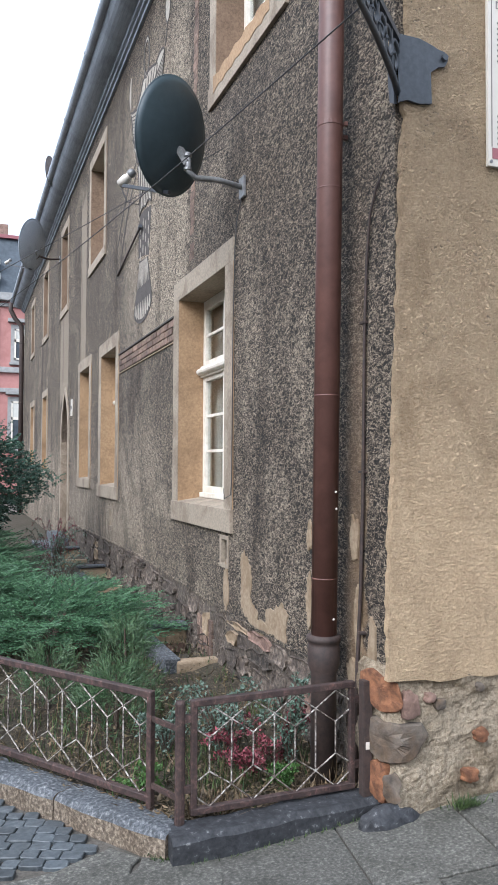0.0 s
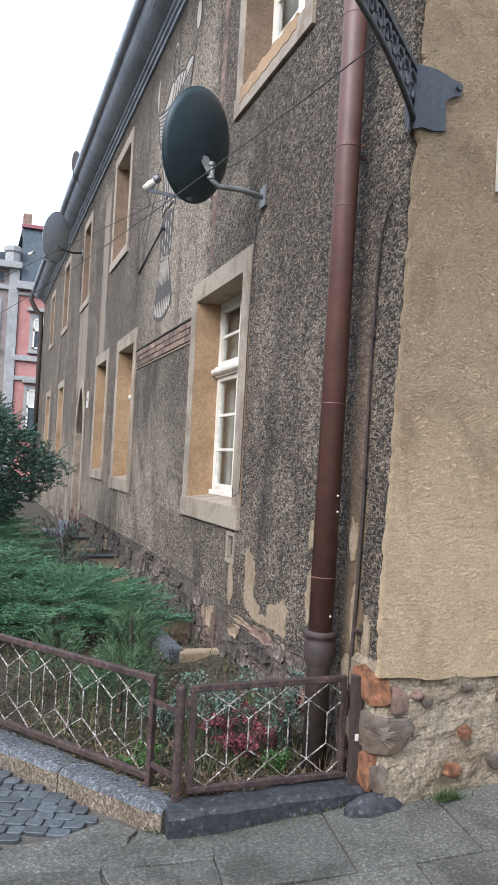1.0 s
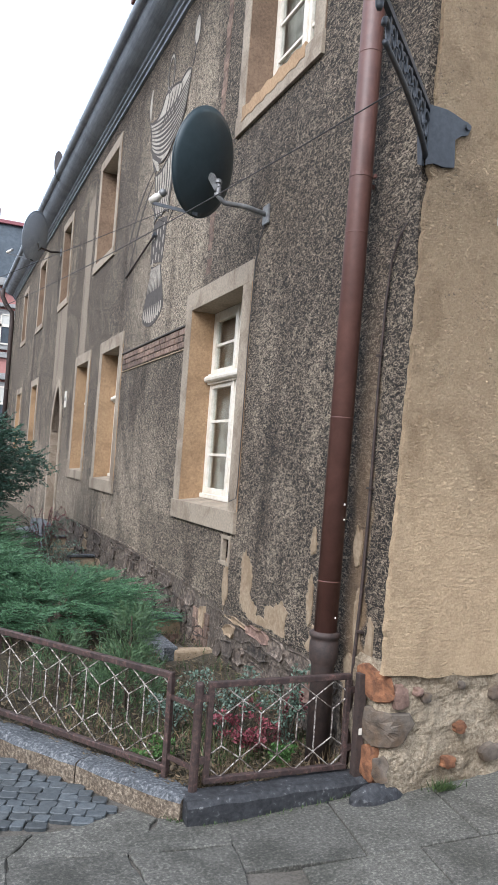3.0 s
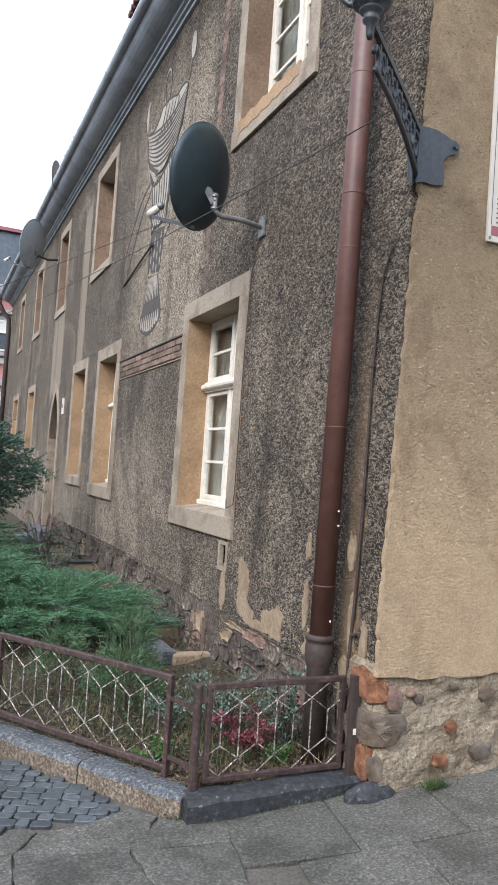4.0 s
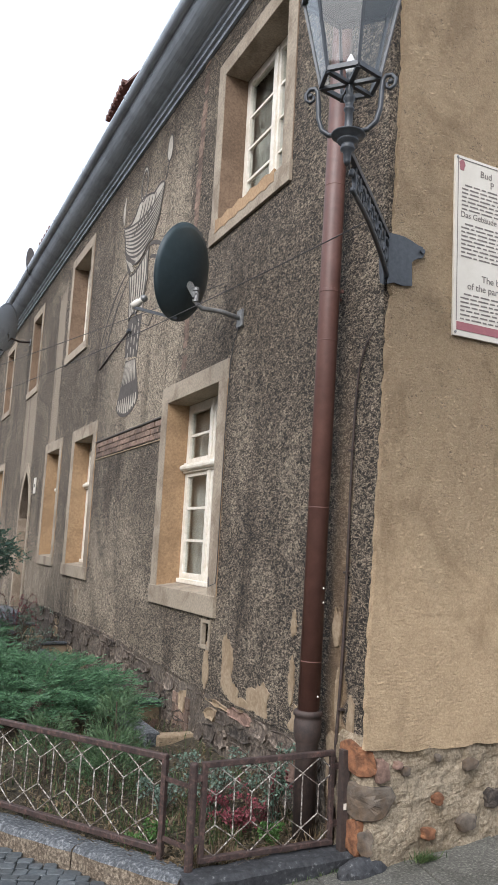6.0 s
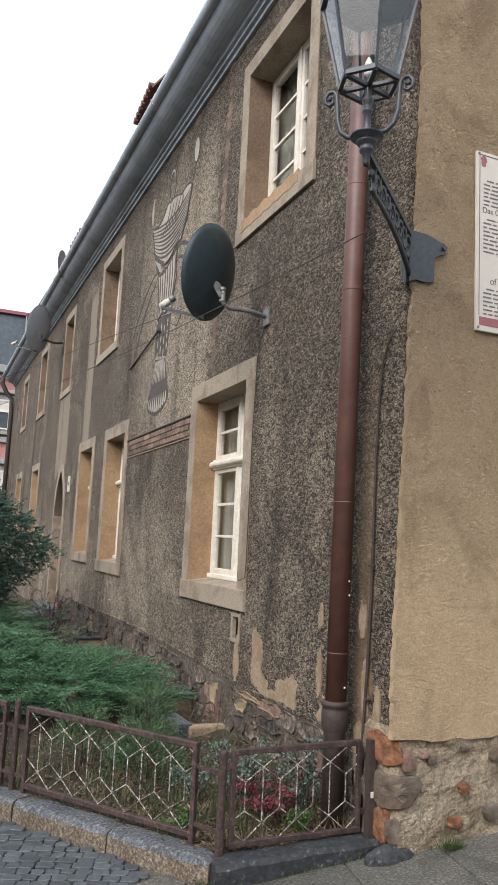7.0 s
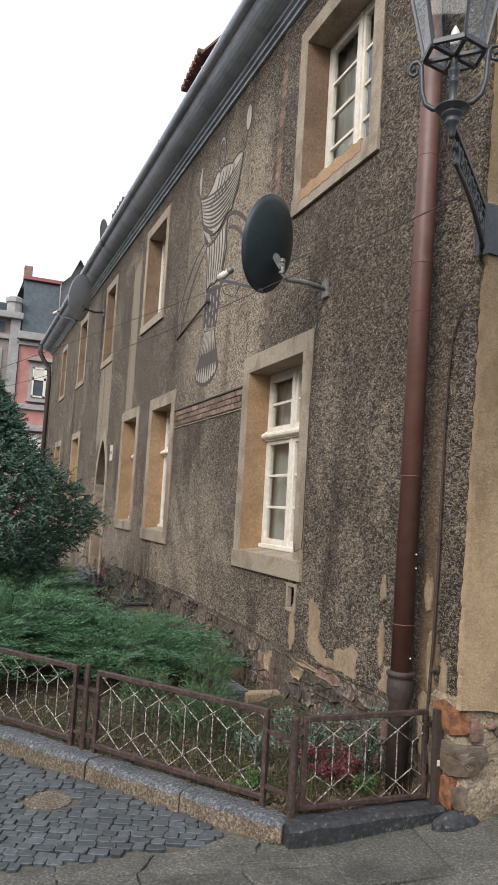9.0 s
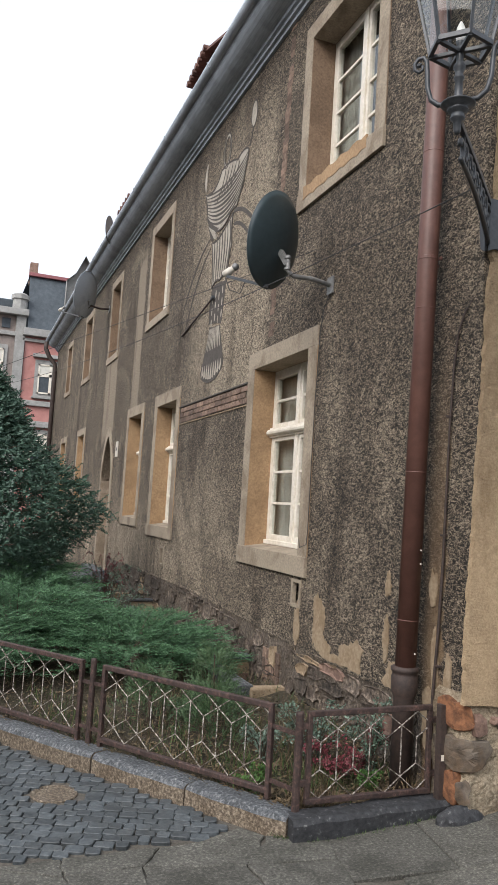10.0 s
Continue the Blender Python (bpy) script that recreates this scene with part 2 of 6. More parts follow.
M_PIPE = worn("brown_pipe_paint", [(0.3, (0.090, 0.040, 0.030)), (0.7, (0.135, 0.063, 0.047))], 12, 3, 0.5, (0.6, 0.6, 0.62), 0.5, 0.06, 0.002)
M_CAST = worn("rusty_cast_iron", [(0.3, (0.025, 0.019, 0.017)), (0.7, (0.07, 0.045, 0.036))], 30, 8, 0.7, (0.6, 0.6, 0.6), 0.5, 0.3, 0.003)
M_IRON = worn("grey_black_lamp_paint", [(0.3, (0.032, 0.036, 0.042)), (0.7, (0.06, 0.066, 0.074))], 35, 6, 0.45, (0.7, 0.7, 0.7), 0.5, 0.12, 0.002)
M_RUST = worn("rusty_brown_frame", [(0.3, (0.026, 0.018, 0.016)), (0.55, (0.062, 0.038, 0.032)), (0.72, (0.17, 0.095, 0.078))], 45, 9, 0.62, (0.45, 0.42, 0.42), 0.7, 0.3, 0.003)
M_BAR = worn("peeling_white_bars", [(0.40, (0.05, 0.034, 0.026)), (0.49, (0.22, 0.195, 0.165)), (0.64, (0.52, 0.495, 0.45))], 55, 8, 0.7, (0.34, 0.28, 0.25), 0.8, 0.3, 0.002)
# dark grey dish; its teal cast is haze put into the colour
M_DISH = worn("dark_dish_grey_with_haze_teal", [(0.3, (0.030, 0.048, 0.056)), (0.7, (0.044, 0.066, 0.076))], 10, 3, 0.45, (0.8, 0.8, 0.8), 0.4, 0.03, 0.001)
M_ZINC = worn("dull_zinc", [(0.3, (0.15, 0.15, 0.15)), (0.7, (0.29, 0.29, 0.285))], 35, 6, 0.5, (0.6, 0.58, 0.55), 0.5, 0.1, 0.002, metal=0.4)
# the pale blue of the haze over the eaves is mixed into this grey
M_HAZE_GREY = worn("haze_blue_eave_grey", [(0.3, (0.27, 0.30, 0.335)), (0.7, (0.41, 0.445, 0.49))], 14, 2.5, 0.8, (0.6, 0.6, 0.6), 0.6, 0.15, 0.003, stretch=(6, 0.4, 6))
M_TILE = worn("red_roof_tile", [(0.3, (0.085, 0.045, 0.038)), (0.7, (0.17, 0.085, 0.065))], 20, 3, 0.85, (0.5, 0.5, 0.5), 0.6, 0.3, 0.004, each=0.25)
M_COBBLE = worn("blue_grey_basalt_setts", [(0.3, (0.036, 0.043, 0.048)), (0.6, (0.078, 0.088, 0.094)), (0.8, (0.16, 0.168, 0.17))], 45, 5, 0.5, (0.8, 0.74, 0.66), 0.5, 0.4, 0.004, each=0.28)
M_JOINT = worn("sandy_joint", [(0.3, (0.05, 0.044, 0.036)), (0.7, (0.13, 0.115, 0.095))], 70, 4, 0.95, (0.6, 0.6, 0.55), 0.6, 0.6, 0.006)
M_SLAB = worn("worn_concrete_slab", [(0.34, (0.040, 0.038, 0.032)), (0.54, (0.095, 0.090, 0.076)), (0.70, (0.22, 0.21, 0.18))], 75, 3.2, 0.8, (0.45, 0.46, 0.42), 0.8, 0.6, 0.005, each=0.14)
M_KERB = worn("granite_kerb", [(0.34, (0.052, 0.038, 0.026)), (0.52, (0.155, 0.122, 0.087)), (0.68, (0.36, 0.30, 0.225))], 70, 4, 0.85, (0.55, 0.5, 0.45), 0.7, 0.7, 0.008, each=0.12)
M_KERBTOP = worn("blue_grey_granite_top", [(0.38, (0.035, 0.039, 0.043)), (0.54, (0.10, 0.106, 0.114)), (0.72, (0.30, 0.30, 0.296))], 60, 7, 0.8, (0.5, 0.5, 0.5), 0.6, 0.5, 0.006)
# dark basalt, its colour deepened to carry the shade under the gate
M_DARKKERB = worn("shade_deepened_basalt", [(0.36, (0.014, 0.015, 0.017)), (0.60, (0.04, 0.041, 0.045)), (0.74, (0.24, 0.236, 0.23))], 35, 6, 0.75, (0.6, 0.58, 0.55), 0.6, 0.5, 0.006)
M_SOIL = worn("leaf_litter_soil", [(0.3, (0.020, 0.015, 0.009)), (0.6, (0.062, 0.047, 0.028)), (0.8, (0.15, 0.12, 0.07))], 50, 4, 0.95, (0.6, 0.75, 0.5), 0.6, 0.8, 0.015)
M_BARK = worn("brown_bark", [(0.3, (0.05, 0.035, 0.025)), (0.7, (0.13, 0.095, 0.07))], 40, 6, 0.9, (0.6, 0.6, 0.6), 0.5, 0.5, 0.005)
M_WIRE = worn("grey_black_cable", [(0.3, (0.03, 0.028, 0.027)), (0.7, (0.055, 0.05, 0.048))], 20, 3, 0.6, (0.7, 0.7, 0.7), 0.4, 0.05, 0.001)
M_DOOR = worn("brown_door_wood", [(0.3, (0.11, 0.06, 0.035)), (0.7, (0.2, 0.12, 0.075))], 12, 3, 0.65, (0.6, 0.6, 0.6), 0.5, 0.2, 0.003, stretch=(3, 3, 0.4))
M_SGRAF = worn("pale_lime_ornament", [(0.3, (0.27, 0.24, 0.20)), (0.7, (0.46, 0.415, 0.35))], 40, 6, 0.9, (0.6, 0.57, 0.55), 0.7, 0.3, 0.004)
M_SGDARK = worn("dark_lines_and_vent_shade", [(0.3, (0.042, 0.036, 0.032)), (0.7, (0.10, 0.086, 0.074))], 40, 6, 0.92, (0.7, 0.7, 0.7), 0.5, 0.3, 0.004)
M_PINK = worn("salmon_pink_plaster", [(0.3, (0.37, 0.17, 0.15)), (0.7, (0.46, 0.23, 0.205))], 3, 0.5, 0.9, (0.7, 0.66, 0.64), 0.5, 0.1, 0.01)
M_GREYHOUSE = worn("greyish_brown_facade", [(0.3, (0.2, 0.165, 0.15)), (0.7, (0.29, 0.245, 0.22))], 4, 0.5, 0.9, (0.7, 0.68, 0.66), 0.5, 0.1, 0.01)
M_TRIM = worn("pale_grey_trim", [(0.3, (0.25, 0.245, 0.235)), (0.7, (0.36, 0.355, 0.34))], 5, 0.7, 0.85, (0.7, 0.7, 0.7), 0.5, 0.1, 0.005)
M_SLATE = worn("dark_slate_roof", [(0.3, (0.035, 0.045, 0.055)), (0.7, (0.07, 0.085, 0.1))], 5, 0.8, 0.7, (0.7, 0.7, 0.7), 0.4, 0.2, 0.02)
M_SIGN = worn("off_white_sign_board", [(0.3, (0.52, 0.48, 0.41)), (0.7, (0.58, 0.54, 0.47))], 8, 2, 0.4, (0.9, 0.88, 0.85), 0.4, 0.0)
M_INK = worn("grey_brown_print", [(0.3, (0.12, 0.10, 0.09)), (0.7, (0.17, 0.145, 0.13))], 20, 3, 0.6, (0.9, 0.9, 0.9), 0.3, 0.0)
M_MAROON = worn("maroon_print", [(0.3, (0.24, 0.075, 0.085)), (0.7, (0.28, 0.1, 0.105))], 20, 3, 0.5, (0.9, 0.9, 0.9), 0.3, 0.0)
M_BULB = worn("frosted_white_bulb", [(0.3, (0.78, 0.77, 0.74)), (0.7, (0.82, 0.81, 0.78))], 8, 2, 0.3, (0.95, 0.95, 0.95), 0.3, 0.0)
L_YEW = leafy("yew_needles", (0.026, 0.062, 0.046), (0.095, 0.17, 0.12))
L_JUNI = leafy("juniper_sprays", (0.020, 0.055, 0.030), (0.14, 0.28, 0.135))
L_PINE = leafy("young_pine_needles", (0.028, 0.062, 0.025), (0.10, 0.16, 0.07))
L_GREY = leafy("grey_green_leaves", (0.05, 0.085, 0.06), (0.17, 0.23, 0.18))
L_RED = leafy("crimson_leaves", (0.10, 0.022, 0.028), (0.30, 0.065, 0.085))
L_GRASS = leafy("green_grass", (0.022, 0.046, 0.014), (0.095, 0.135, 0.04))
L_DRY = leafy("dry_stalks", (0.05, 0.034, 0.018), (0.18, 0.125, 0.066))
L_BRIGHT = leafy("fresh_green_leaves", (0.035, 0.085, 0.015), (0.10, 0.19, 0.045))

# ---- building helpers ----
rnd = random.Random(7)


def finish(name, bm, mats, parent=None, label="", shade=False):
    me = bpy.data.meshes.new(name)
    bm.to_mesh(me)
    bm.free()
    for m in (mats if isinstance(mats, (list, tuple)) else [mats]):
        me.materials.append(m)
    if shade:
        me.shade_smooth()
    ob = new(name, me)
    ob.parent = parent
    if label:
        ob["label"] = label
    return ob


def part(name, bm, material, parent, label="", shade=False):
    return finish(name, bm, material, parent, label, shade)


def thing(name, label, category, group="", kind="", at=(0, 0, 0)):
    e = new(name)
    e.empty_display_size = 0.1
    e.location = at
    return tagged(e, label, category, group, kind)


def box(bm, lo, hi, bevel=0.0):
    r = bmesh.ops.create_cube(bm, size=1.0)
    c = [(a + b) / 2 for a, b in zip(lo, hi)]
    s = [max(b - a, 1e-5) for a, b in zip(lo, hi)]
    for v in r["verts"]:
        v.co = Vector([v.co[i] * s[i] + c[i] for i in range(3)])
    if bevel:
        edges = list({e for v in r["verts"] for e in v.link_edges})
        bmesh.ops.bevel(bm, geom=edges, offset=bevel, segments=2, affect="EDGES", profile=0.7)
    return r


def box_bm(lo, hi, bevel=0.0):
    bm = bmesh.new()
    box(bm, lo, hi, bevel)
    return bm


def beam(bm, a, b, w, h=None, up=Vector((0, 0, 1))):
    """A squared bar from a to b, w wide and h deep."""
    a, b, h = Vector(a), Vector(b), h or w
    d = (b - a).normalized()
    s = d.cross(up)
    s = s.normalized() if s.length > 1e-4 else Vector((1, 0, 0))
    u = s.cross(d)
    vs = [bm.verts.new(p + s * i * w / 2 + u * j * h / 2) for p in (a, b) for i, j in ((-1, -1), (1, -1), (1, 1), (-1, 1))]
    for q in ((3, 2, 1, 0), (4, 5, 6, 7), (0, 1, 5, 4), (1, 2, 6, 5), (2, 3, 7, 6), (3, 0, 4, 7)):
        bm.faces.new([vs[i] for i in q])


def tube(bm, pts, radii, n=10, caps=True):
    """A round bar through the points, with a radius at each."""
    pts = [Vector(p) for p in pts]
    if not isinstance(radii, (list, tuple)):
        radii = [radii] * len(pts)
    rings, side = [], None
    for i, p in enumerate(pts):
        d = (pts[min(i + 1, len(pts) - 1)] - pts[max(i - 1, 0)]).normalized()
        if side is None:
            side = d.cross(Vector((0.3, 0.9, 0.31)))
        side = (side - d * side.dot(d)).normalized()
        up = d.cross(side)
        rings.append([bm.verts.new(p + (side * math.cos(2 * math.pi * k / n) + up * math.sin(2 * math.pi * k / n)) * radii[i]) for k in range(n)])
    for a, b in zip(rings, rings[1:]):
        for k in range(n):
            bm.faces.new((a[k], a[(k + 1) % n], b[(k + 1) % n], b[k]))
    if caps:
        bm.faces.new(list(reversed(rings[0])))
        bm.faces.new(rings[-1])


def tube_bm(pts, radii, n=10):
    bm = bmesh.new()
    tube(bm, pts, radii, n)
    return bm


def lathe(bm, centre, profile, n=20):
    """Turned shape about a vertical axis; profile of (radius, height)."""
    cx, cy, cz = centre
    rings = [[bm.verts.new((cx + r * math.cos(2 * math.pi * k / n), cy + r * math.sin(2 * math.pi * k / n), cz + h)) for k in range(n)] for r, h in profile]
    for a, b in zip(rings, rings[1:]):
        for k in range(n):
            bm.faces.new((a[k], a[(k + 1) % n], b[(k + 1) % n], b[k]))
    bm.faces.new(list(reversed(rings[0])))
    bm.faces.new(rings[-1])


def extrude_outline(bm, outline, to3d, d0, d1, inset=0.0, lip=0.0):
    """A plate with the given outline (u, v), from depth d0 to d1; the front edge may be eased by inset and lip."""
    cu = sum(p[0] for p in outline) / len(outline)
    cv = sum(p[1] for p in outline) / len(outline)
    rings = [[to3d(u, v, d0) for u, v in outline], [to3d(u, v, d1 - lip) for u, v in outline]]
    if inset:
        ring = []
        for u, v in outline:
            k = math.hypot(u - cu, v - cv) or 1
            ring.append(to3d(u - (u - cu) / k * inset, v - (v - cv) / k * inset, d1))
        rings.append(ring)
    vs = [[bm.verts.new(p) for p in r] for r in rings]
    n = len(outline)
    for a, b in zip(vs, vs[1:]):
        for k in range(n):
            bm.faces.new((a[k], a[(k + 1) % n], b[(k + 1) % n], b[k]))
    bm.faces.new(vs[-1])
    bmesh.ops.recalc_face_normals(bm, faces=bm.faces[:])


def ragged(cu, cv, ru, rv, n=18, jag=0.18, seed=1):
    r = random.Random(seed)
    out = []
    for k in range(n):
        a = 2 * math.pi * k / n
        q = 1 + r.uniform(-jag, jag)
        out.append((cu + ru * q * math.cos(a), cv + rv * q * math.sin(a)))
    return out


def wall_mesh(u0, u1, v0, v1, holes, to3d, depth):
    """A wall slab with rectangular openings that go right through."""
    us = sorted({u0, u1, *[h[0] for h in holes], *[h[1] for h in holes]})
    vs = sorted({v0, v1, *[h[2] for h in holes], *[h[3] for h in holes]})
    solid = {}
    for i in range(len(us) - 1):
        for j in range(len(vs) - 1):
            cu, cv = (us[i] + us[i + 1]) / 2, (vs[j] + vs[j + 1]) / 2
            solid[i, j] = not any(h[0] < cu < h[1] and h[2] < cv < h[3] for h in holes)
    bm = bmesh.new()
    cache = {}

    def vert(i, j, d):
        key = (i, j, d)
        if key not in cache:
            cache[key] = bm.verts.new(to3d(us[i], vs[j], depth * d))
        return cache[key]

    for (i, j), s in solid.items():
        if not s:
            continue
        bm.faces.new([vert(*k) for k in ((i, j, 0), (i + 1, j, 0), (i + 1, j + 1, 0), (i, j + 1, 0))])
        bm.faces.new([vert(*k) for k in ((i, j + 1, 1), (i + 1, j + 1, 1), (i + 1, j, 1), (i, j, 1))])
        for di, dj, a, b in ((-1, 0, (0, 0), (0, 1)), (1, 0, (1, 1), (1, 0)), (0, -1, (1, 0), (0, 0)), (0, 1, (0, 1), (1, 1))):
            if not solid.get((i + di, j + dj), False):
                p, q = (i + a[0], j + a[1]), (i + b[0], j + b[1])
                bm.faces.new([vert(*p, 0), vert(*q, 0), vert(*q, 1), vert(*p, 1)])
    bmesh.ops.recalc_face_normals(bm, faces=bm.faces[:])
    return bm


# ---- the house ----
FX, EY, EAVE = 1.70, 2.71, 6.40      # street front, corner wall, top of the front wall
FAR_END = 24.0

# y0, y1, z0, z1 of the stone surrounds, width of jambs, sill height, panes (upper lights, lower lights)
WINDOWS = [
    ("window_1", 4.85, 6.43, 1.11, 3.19, 0.17, 0.21, (2, 3)),
    ("window_2", 8.98, 10.36, 1.16, 3.21, 0.17, 0.20, (2, 3)),
    ("window_3", 11.06, 12.32, 1.24, 3.21, 0.16, 0.18, (2, 3)),
    ("window_4", 3.92, 5.42, 4.32, 6.08, 0.15, 0.21, (0, 4)),
    ("window_5", 9.95, 11.36, 4.39, 6.12, 0.15, 0.17, (0, 4)),
    ("window_6", 13.70, 14.82, 4.36, 6.08, 0.15, 0.17, (0, 4)),
    ("window_7", 17.00, 18.20, 4.37, 6.08, 0.15, 0.17, (0, 4)),
    ("window_8", 20.35, 21.38, 4.42, 5.96, 0.14, 0.16, (0, 4)),
    ("window_9", 17.00, 18.22, 1.35, 3.26, 0.15, 0.17, (2, 3)),
    ("window_10", 20.20, 21.40, 1.45, 3.26, 0.15, 0.17, (2, 3)),
]
VENTS = [(4.965, 5.085, 0.885, 1.055), (9.35, 9.50, 0.82, 1.02)]
DOOR = (13.30, 14.60, 0.35, 3.05)


def front(u, v, d):
    return (FX + d, u, v)


holes = [(w[1] + 0.02, w[2] - 0.02, w[3] + 0.02, w[4] - 0.02) for w in WINDOWS] + [(v[0] - 0.034, v[1] + 0.034, v[2] - 0.029, v[3] + 0.029) for v in VENTS] + [DOOR]
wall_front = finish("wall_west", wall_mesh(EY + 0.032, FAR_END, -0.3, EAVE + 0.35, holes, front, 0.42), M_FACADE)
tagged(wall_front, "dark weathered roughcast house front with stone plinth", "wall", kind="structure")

# the corner wall carries its mortar core here, the ochre coat lies proud of it
gable = [(FX + 0.421, -0.3), (10.0, -0.3), (10.0, 6.75), (5.85, 10.9), (FX + 0.421, 7.17)]
bm = bmesh.new()
extrude_outline(bm, gable, lambda u, v, d: (u, EY + 0.03 + d, v), 0.40, 0.0)
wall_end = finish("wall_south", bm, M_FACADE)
tagged(wall_end, "corner gable wall with ochre plaster over rubble base", "wall", kind="structure")
for nm, lo, hi in (("wall_east", (9.6, EY + 0.5, -0.3), (10.0, FAR_END, 6.75)), ("wall_north", (FX + 0.42, FAR_END - 0.4, -0.3), (9.6, FAR_END, 6.75))):
    tagged(finish(nm, box_bm(lo, hi), M_FACADE), "plain rear roughcast wall of the house", "wall", kind="structure")
tagged(finish("wall_inner", box_bm((4.6, EY + 0.45, -0.2), (4.7, FAR_END - 0.4, 6.6)), M_ROOM), "inner wall behind the windows, dimness in its colour", "wall", kind="structure")
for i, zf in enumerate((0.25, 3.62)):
    tagged(finish("floor_%d" % (i + 1), box_bm((FX + 0.42, EY + 0.45, zf - 0.2), (9.6, FAR_END - 0.4, zf)), M_ROOM), "wooden floor inside the house, dimness in its colour", "floor", kind="structure")
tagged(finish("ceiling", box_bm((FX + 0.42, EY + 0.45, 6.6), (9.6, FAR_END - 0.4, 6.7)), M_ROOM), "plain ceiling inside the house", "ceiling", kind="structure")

# ochre coat with a ragged edge at the corner and along the base
rr = random.Random(3)
edge = []
for k in range(210):
    z = 0.665 + k * 0.03
    lean = -0.066 + 0.036 * max(0.0, z - 1.0) if z < 4.4 else 0.056
    edge.append((FX + 0.003 + lean + abs(rr.gauss(0, 0.006)) + 0.012 * abs(noise.noise(Vector((0, 3.3, z * 4)))) + 0.006 * abs(noise.noise(Vector((5, 0, z * 17)))), z))
bottom = [(9.9 - k * 0.08, 0.655 + rr.uniform(-0.009, 0.009) - 0.006 * math.sin(k * 0.4)) for k in range(102)]
coat = edge + [(5.85, 10.85), (9.9, 6.8)] + [p for p in bottom if p[0] > edge[0][0] + 0.05]
bm = bmesh.new()
extrude_outline(bm, coat, lambda u, v, d: (u, EY + 0.027 - d, v), 0.0, 0.036)
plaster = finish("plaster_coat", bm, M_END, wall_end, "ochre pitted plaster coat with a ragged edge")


def base_at(u, v, d):
    """Foot of the corner: flat along the end wall, then rounding back to the street front."""
    k = max(0.0, 1.70 - u)
    w = min(1.0, k / 0.05)
    return Vector((max(u, 1.70) - 0.2 * k - d * w, EY + 0.012 + k - d * (1 - w), v))


bm = bmesh.new()
cols, rows_n = 110, 42
base_grid = []
for j in range(rows_n + 1):
    zb = -0.12 + 0.80 * j / rows_n
    row = []
    for i in range(cols + 1):
        ub = 1.44 + (i / cols) ** 1.2 * 3.8
        lump = 0.018 * noise.noise(Vector((ub * 7, 1.0, zb * 7))) + 0.014 * noise.noise(Vector((ub * 19, 4.0, zb * 19))) + 0.005 * noise.noise(Vector((ub * 47, 2.0, zb * 47)))
        row.append(bm.verts.new(base_at(ub, zb, lump)))
    base_grid.append(row)
base_grid.append([bm.verts.new((max(v.co.x, FX - 0.02), max(v.co.y, EY + 0.06), 0.71)) for v in base_grid[-1]])
for a, b in zip(base_grid, base_grid[1:]):
    for i in range(cols):
        bm.faces.new((a[i], a[i + 1], b[i + 1], b[i]))
part("base_render", bm, M_ENDBASE, wall_end, "crumbling mortar base with stones showing")

# eaves: mouldings, soffit, fascia
prof = [(FX + 0.2, 6.35), (FX - 0.03, 6.35), (FX - 0.035, 6.385), (FX - 0.065, 6.39), (FX - 0.065, 6.425), (FX - 0.095, 6.432), (FX - 0.10, 6.465)]
prof += [(FX - 0.10 - 0.235 * math.sin(a) ** 1.15, 6.655 - 0.19 * math.cos(a)) for a in [math.pi / 2 * k / 8 for k in range(1, 9)]]
prof += [(FX - 0.35, 6.665), (FX - 0.35, 6.715), (FX + 0.2, 6.74)]


def sweep_y(bm, profile, y0, y1, sag=0.0, steps=12):
    rings = []
    for s in range(steps + 1):
        y = y0 + (y1 - y0) * s / steps
        dz = -sag * max(0.0, (y - 12) / 12) ** 1.5
        rings.append([bm.verts.new((x, y, z + dz)) for x, z in profile])
    n = len(profile)
    for a, b in zip(rings, rings[1:]):
        for k in range(n):
            bm.faces.new((a[k], a[(k + 1) % n], b[(k + 1) % n], b[k]))
    bm.faces.new(rings[0])
    bm.faces.new(rings[-1])
    bmesh.ops.recalc_face_normals(bm, faces=bm.faces[:])


bm = bmesh.new()
sweep_y(bm, prof, EY - 0.05, FAR_END + 0.1, 0.12)
cornice = tagged(finish("cornice", bm, M_HAZE_GREY), "moulded eaves cornice under the gutter, haze blue in its colour", "cornice", kind="structure")

roof = thing("roof", "red tiled pitched roof above the eaves", "roof", kind="structure")
bm = bmesh.new()
sweep_y(bm, [(1.30, 6.72), (5.85, 11.27), (5.85, 11.2), (1.36, 6.70)], EY - 0.15, FAR_END + 0.2, 0.12)
part("roof_slope", bm, M_TILE, roof)
bm = bmesh.new()
sweep_y(bm, [(10.5, 6.70), (5.85, 11.35), (5.85, 11.2), (10.4, 6.62)], EY - 0.15, FAR_END + 0.2, 0.12)
part("roof_slope", bm, M_TILE, roof)

gut = thing("gutter", "half-round metal gutter along the eaves, haze blue in its colour", "gutter")
half = [(0.062 * math.cos(a), 0.075 * math.sin(a)) for a in [math.pi + math.pi * k / 10 for k in range(11)]]
half += [(0.054 * math.cos(a), 0.066 * math.sin(a)) for a in [2 * math.pi - math.pi * k / 10 for k in range(11)]]
bm = bmesh.new()
sweep_y(bm, [(1.345 + a, 6.692 + b) for a, b in half], EY - 0.1, FAR_END + 0.1, 0.12)
part("trough", bm, M_HAZE_GREY, gut, shade=True)
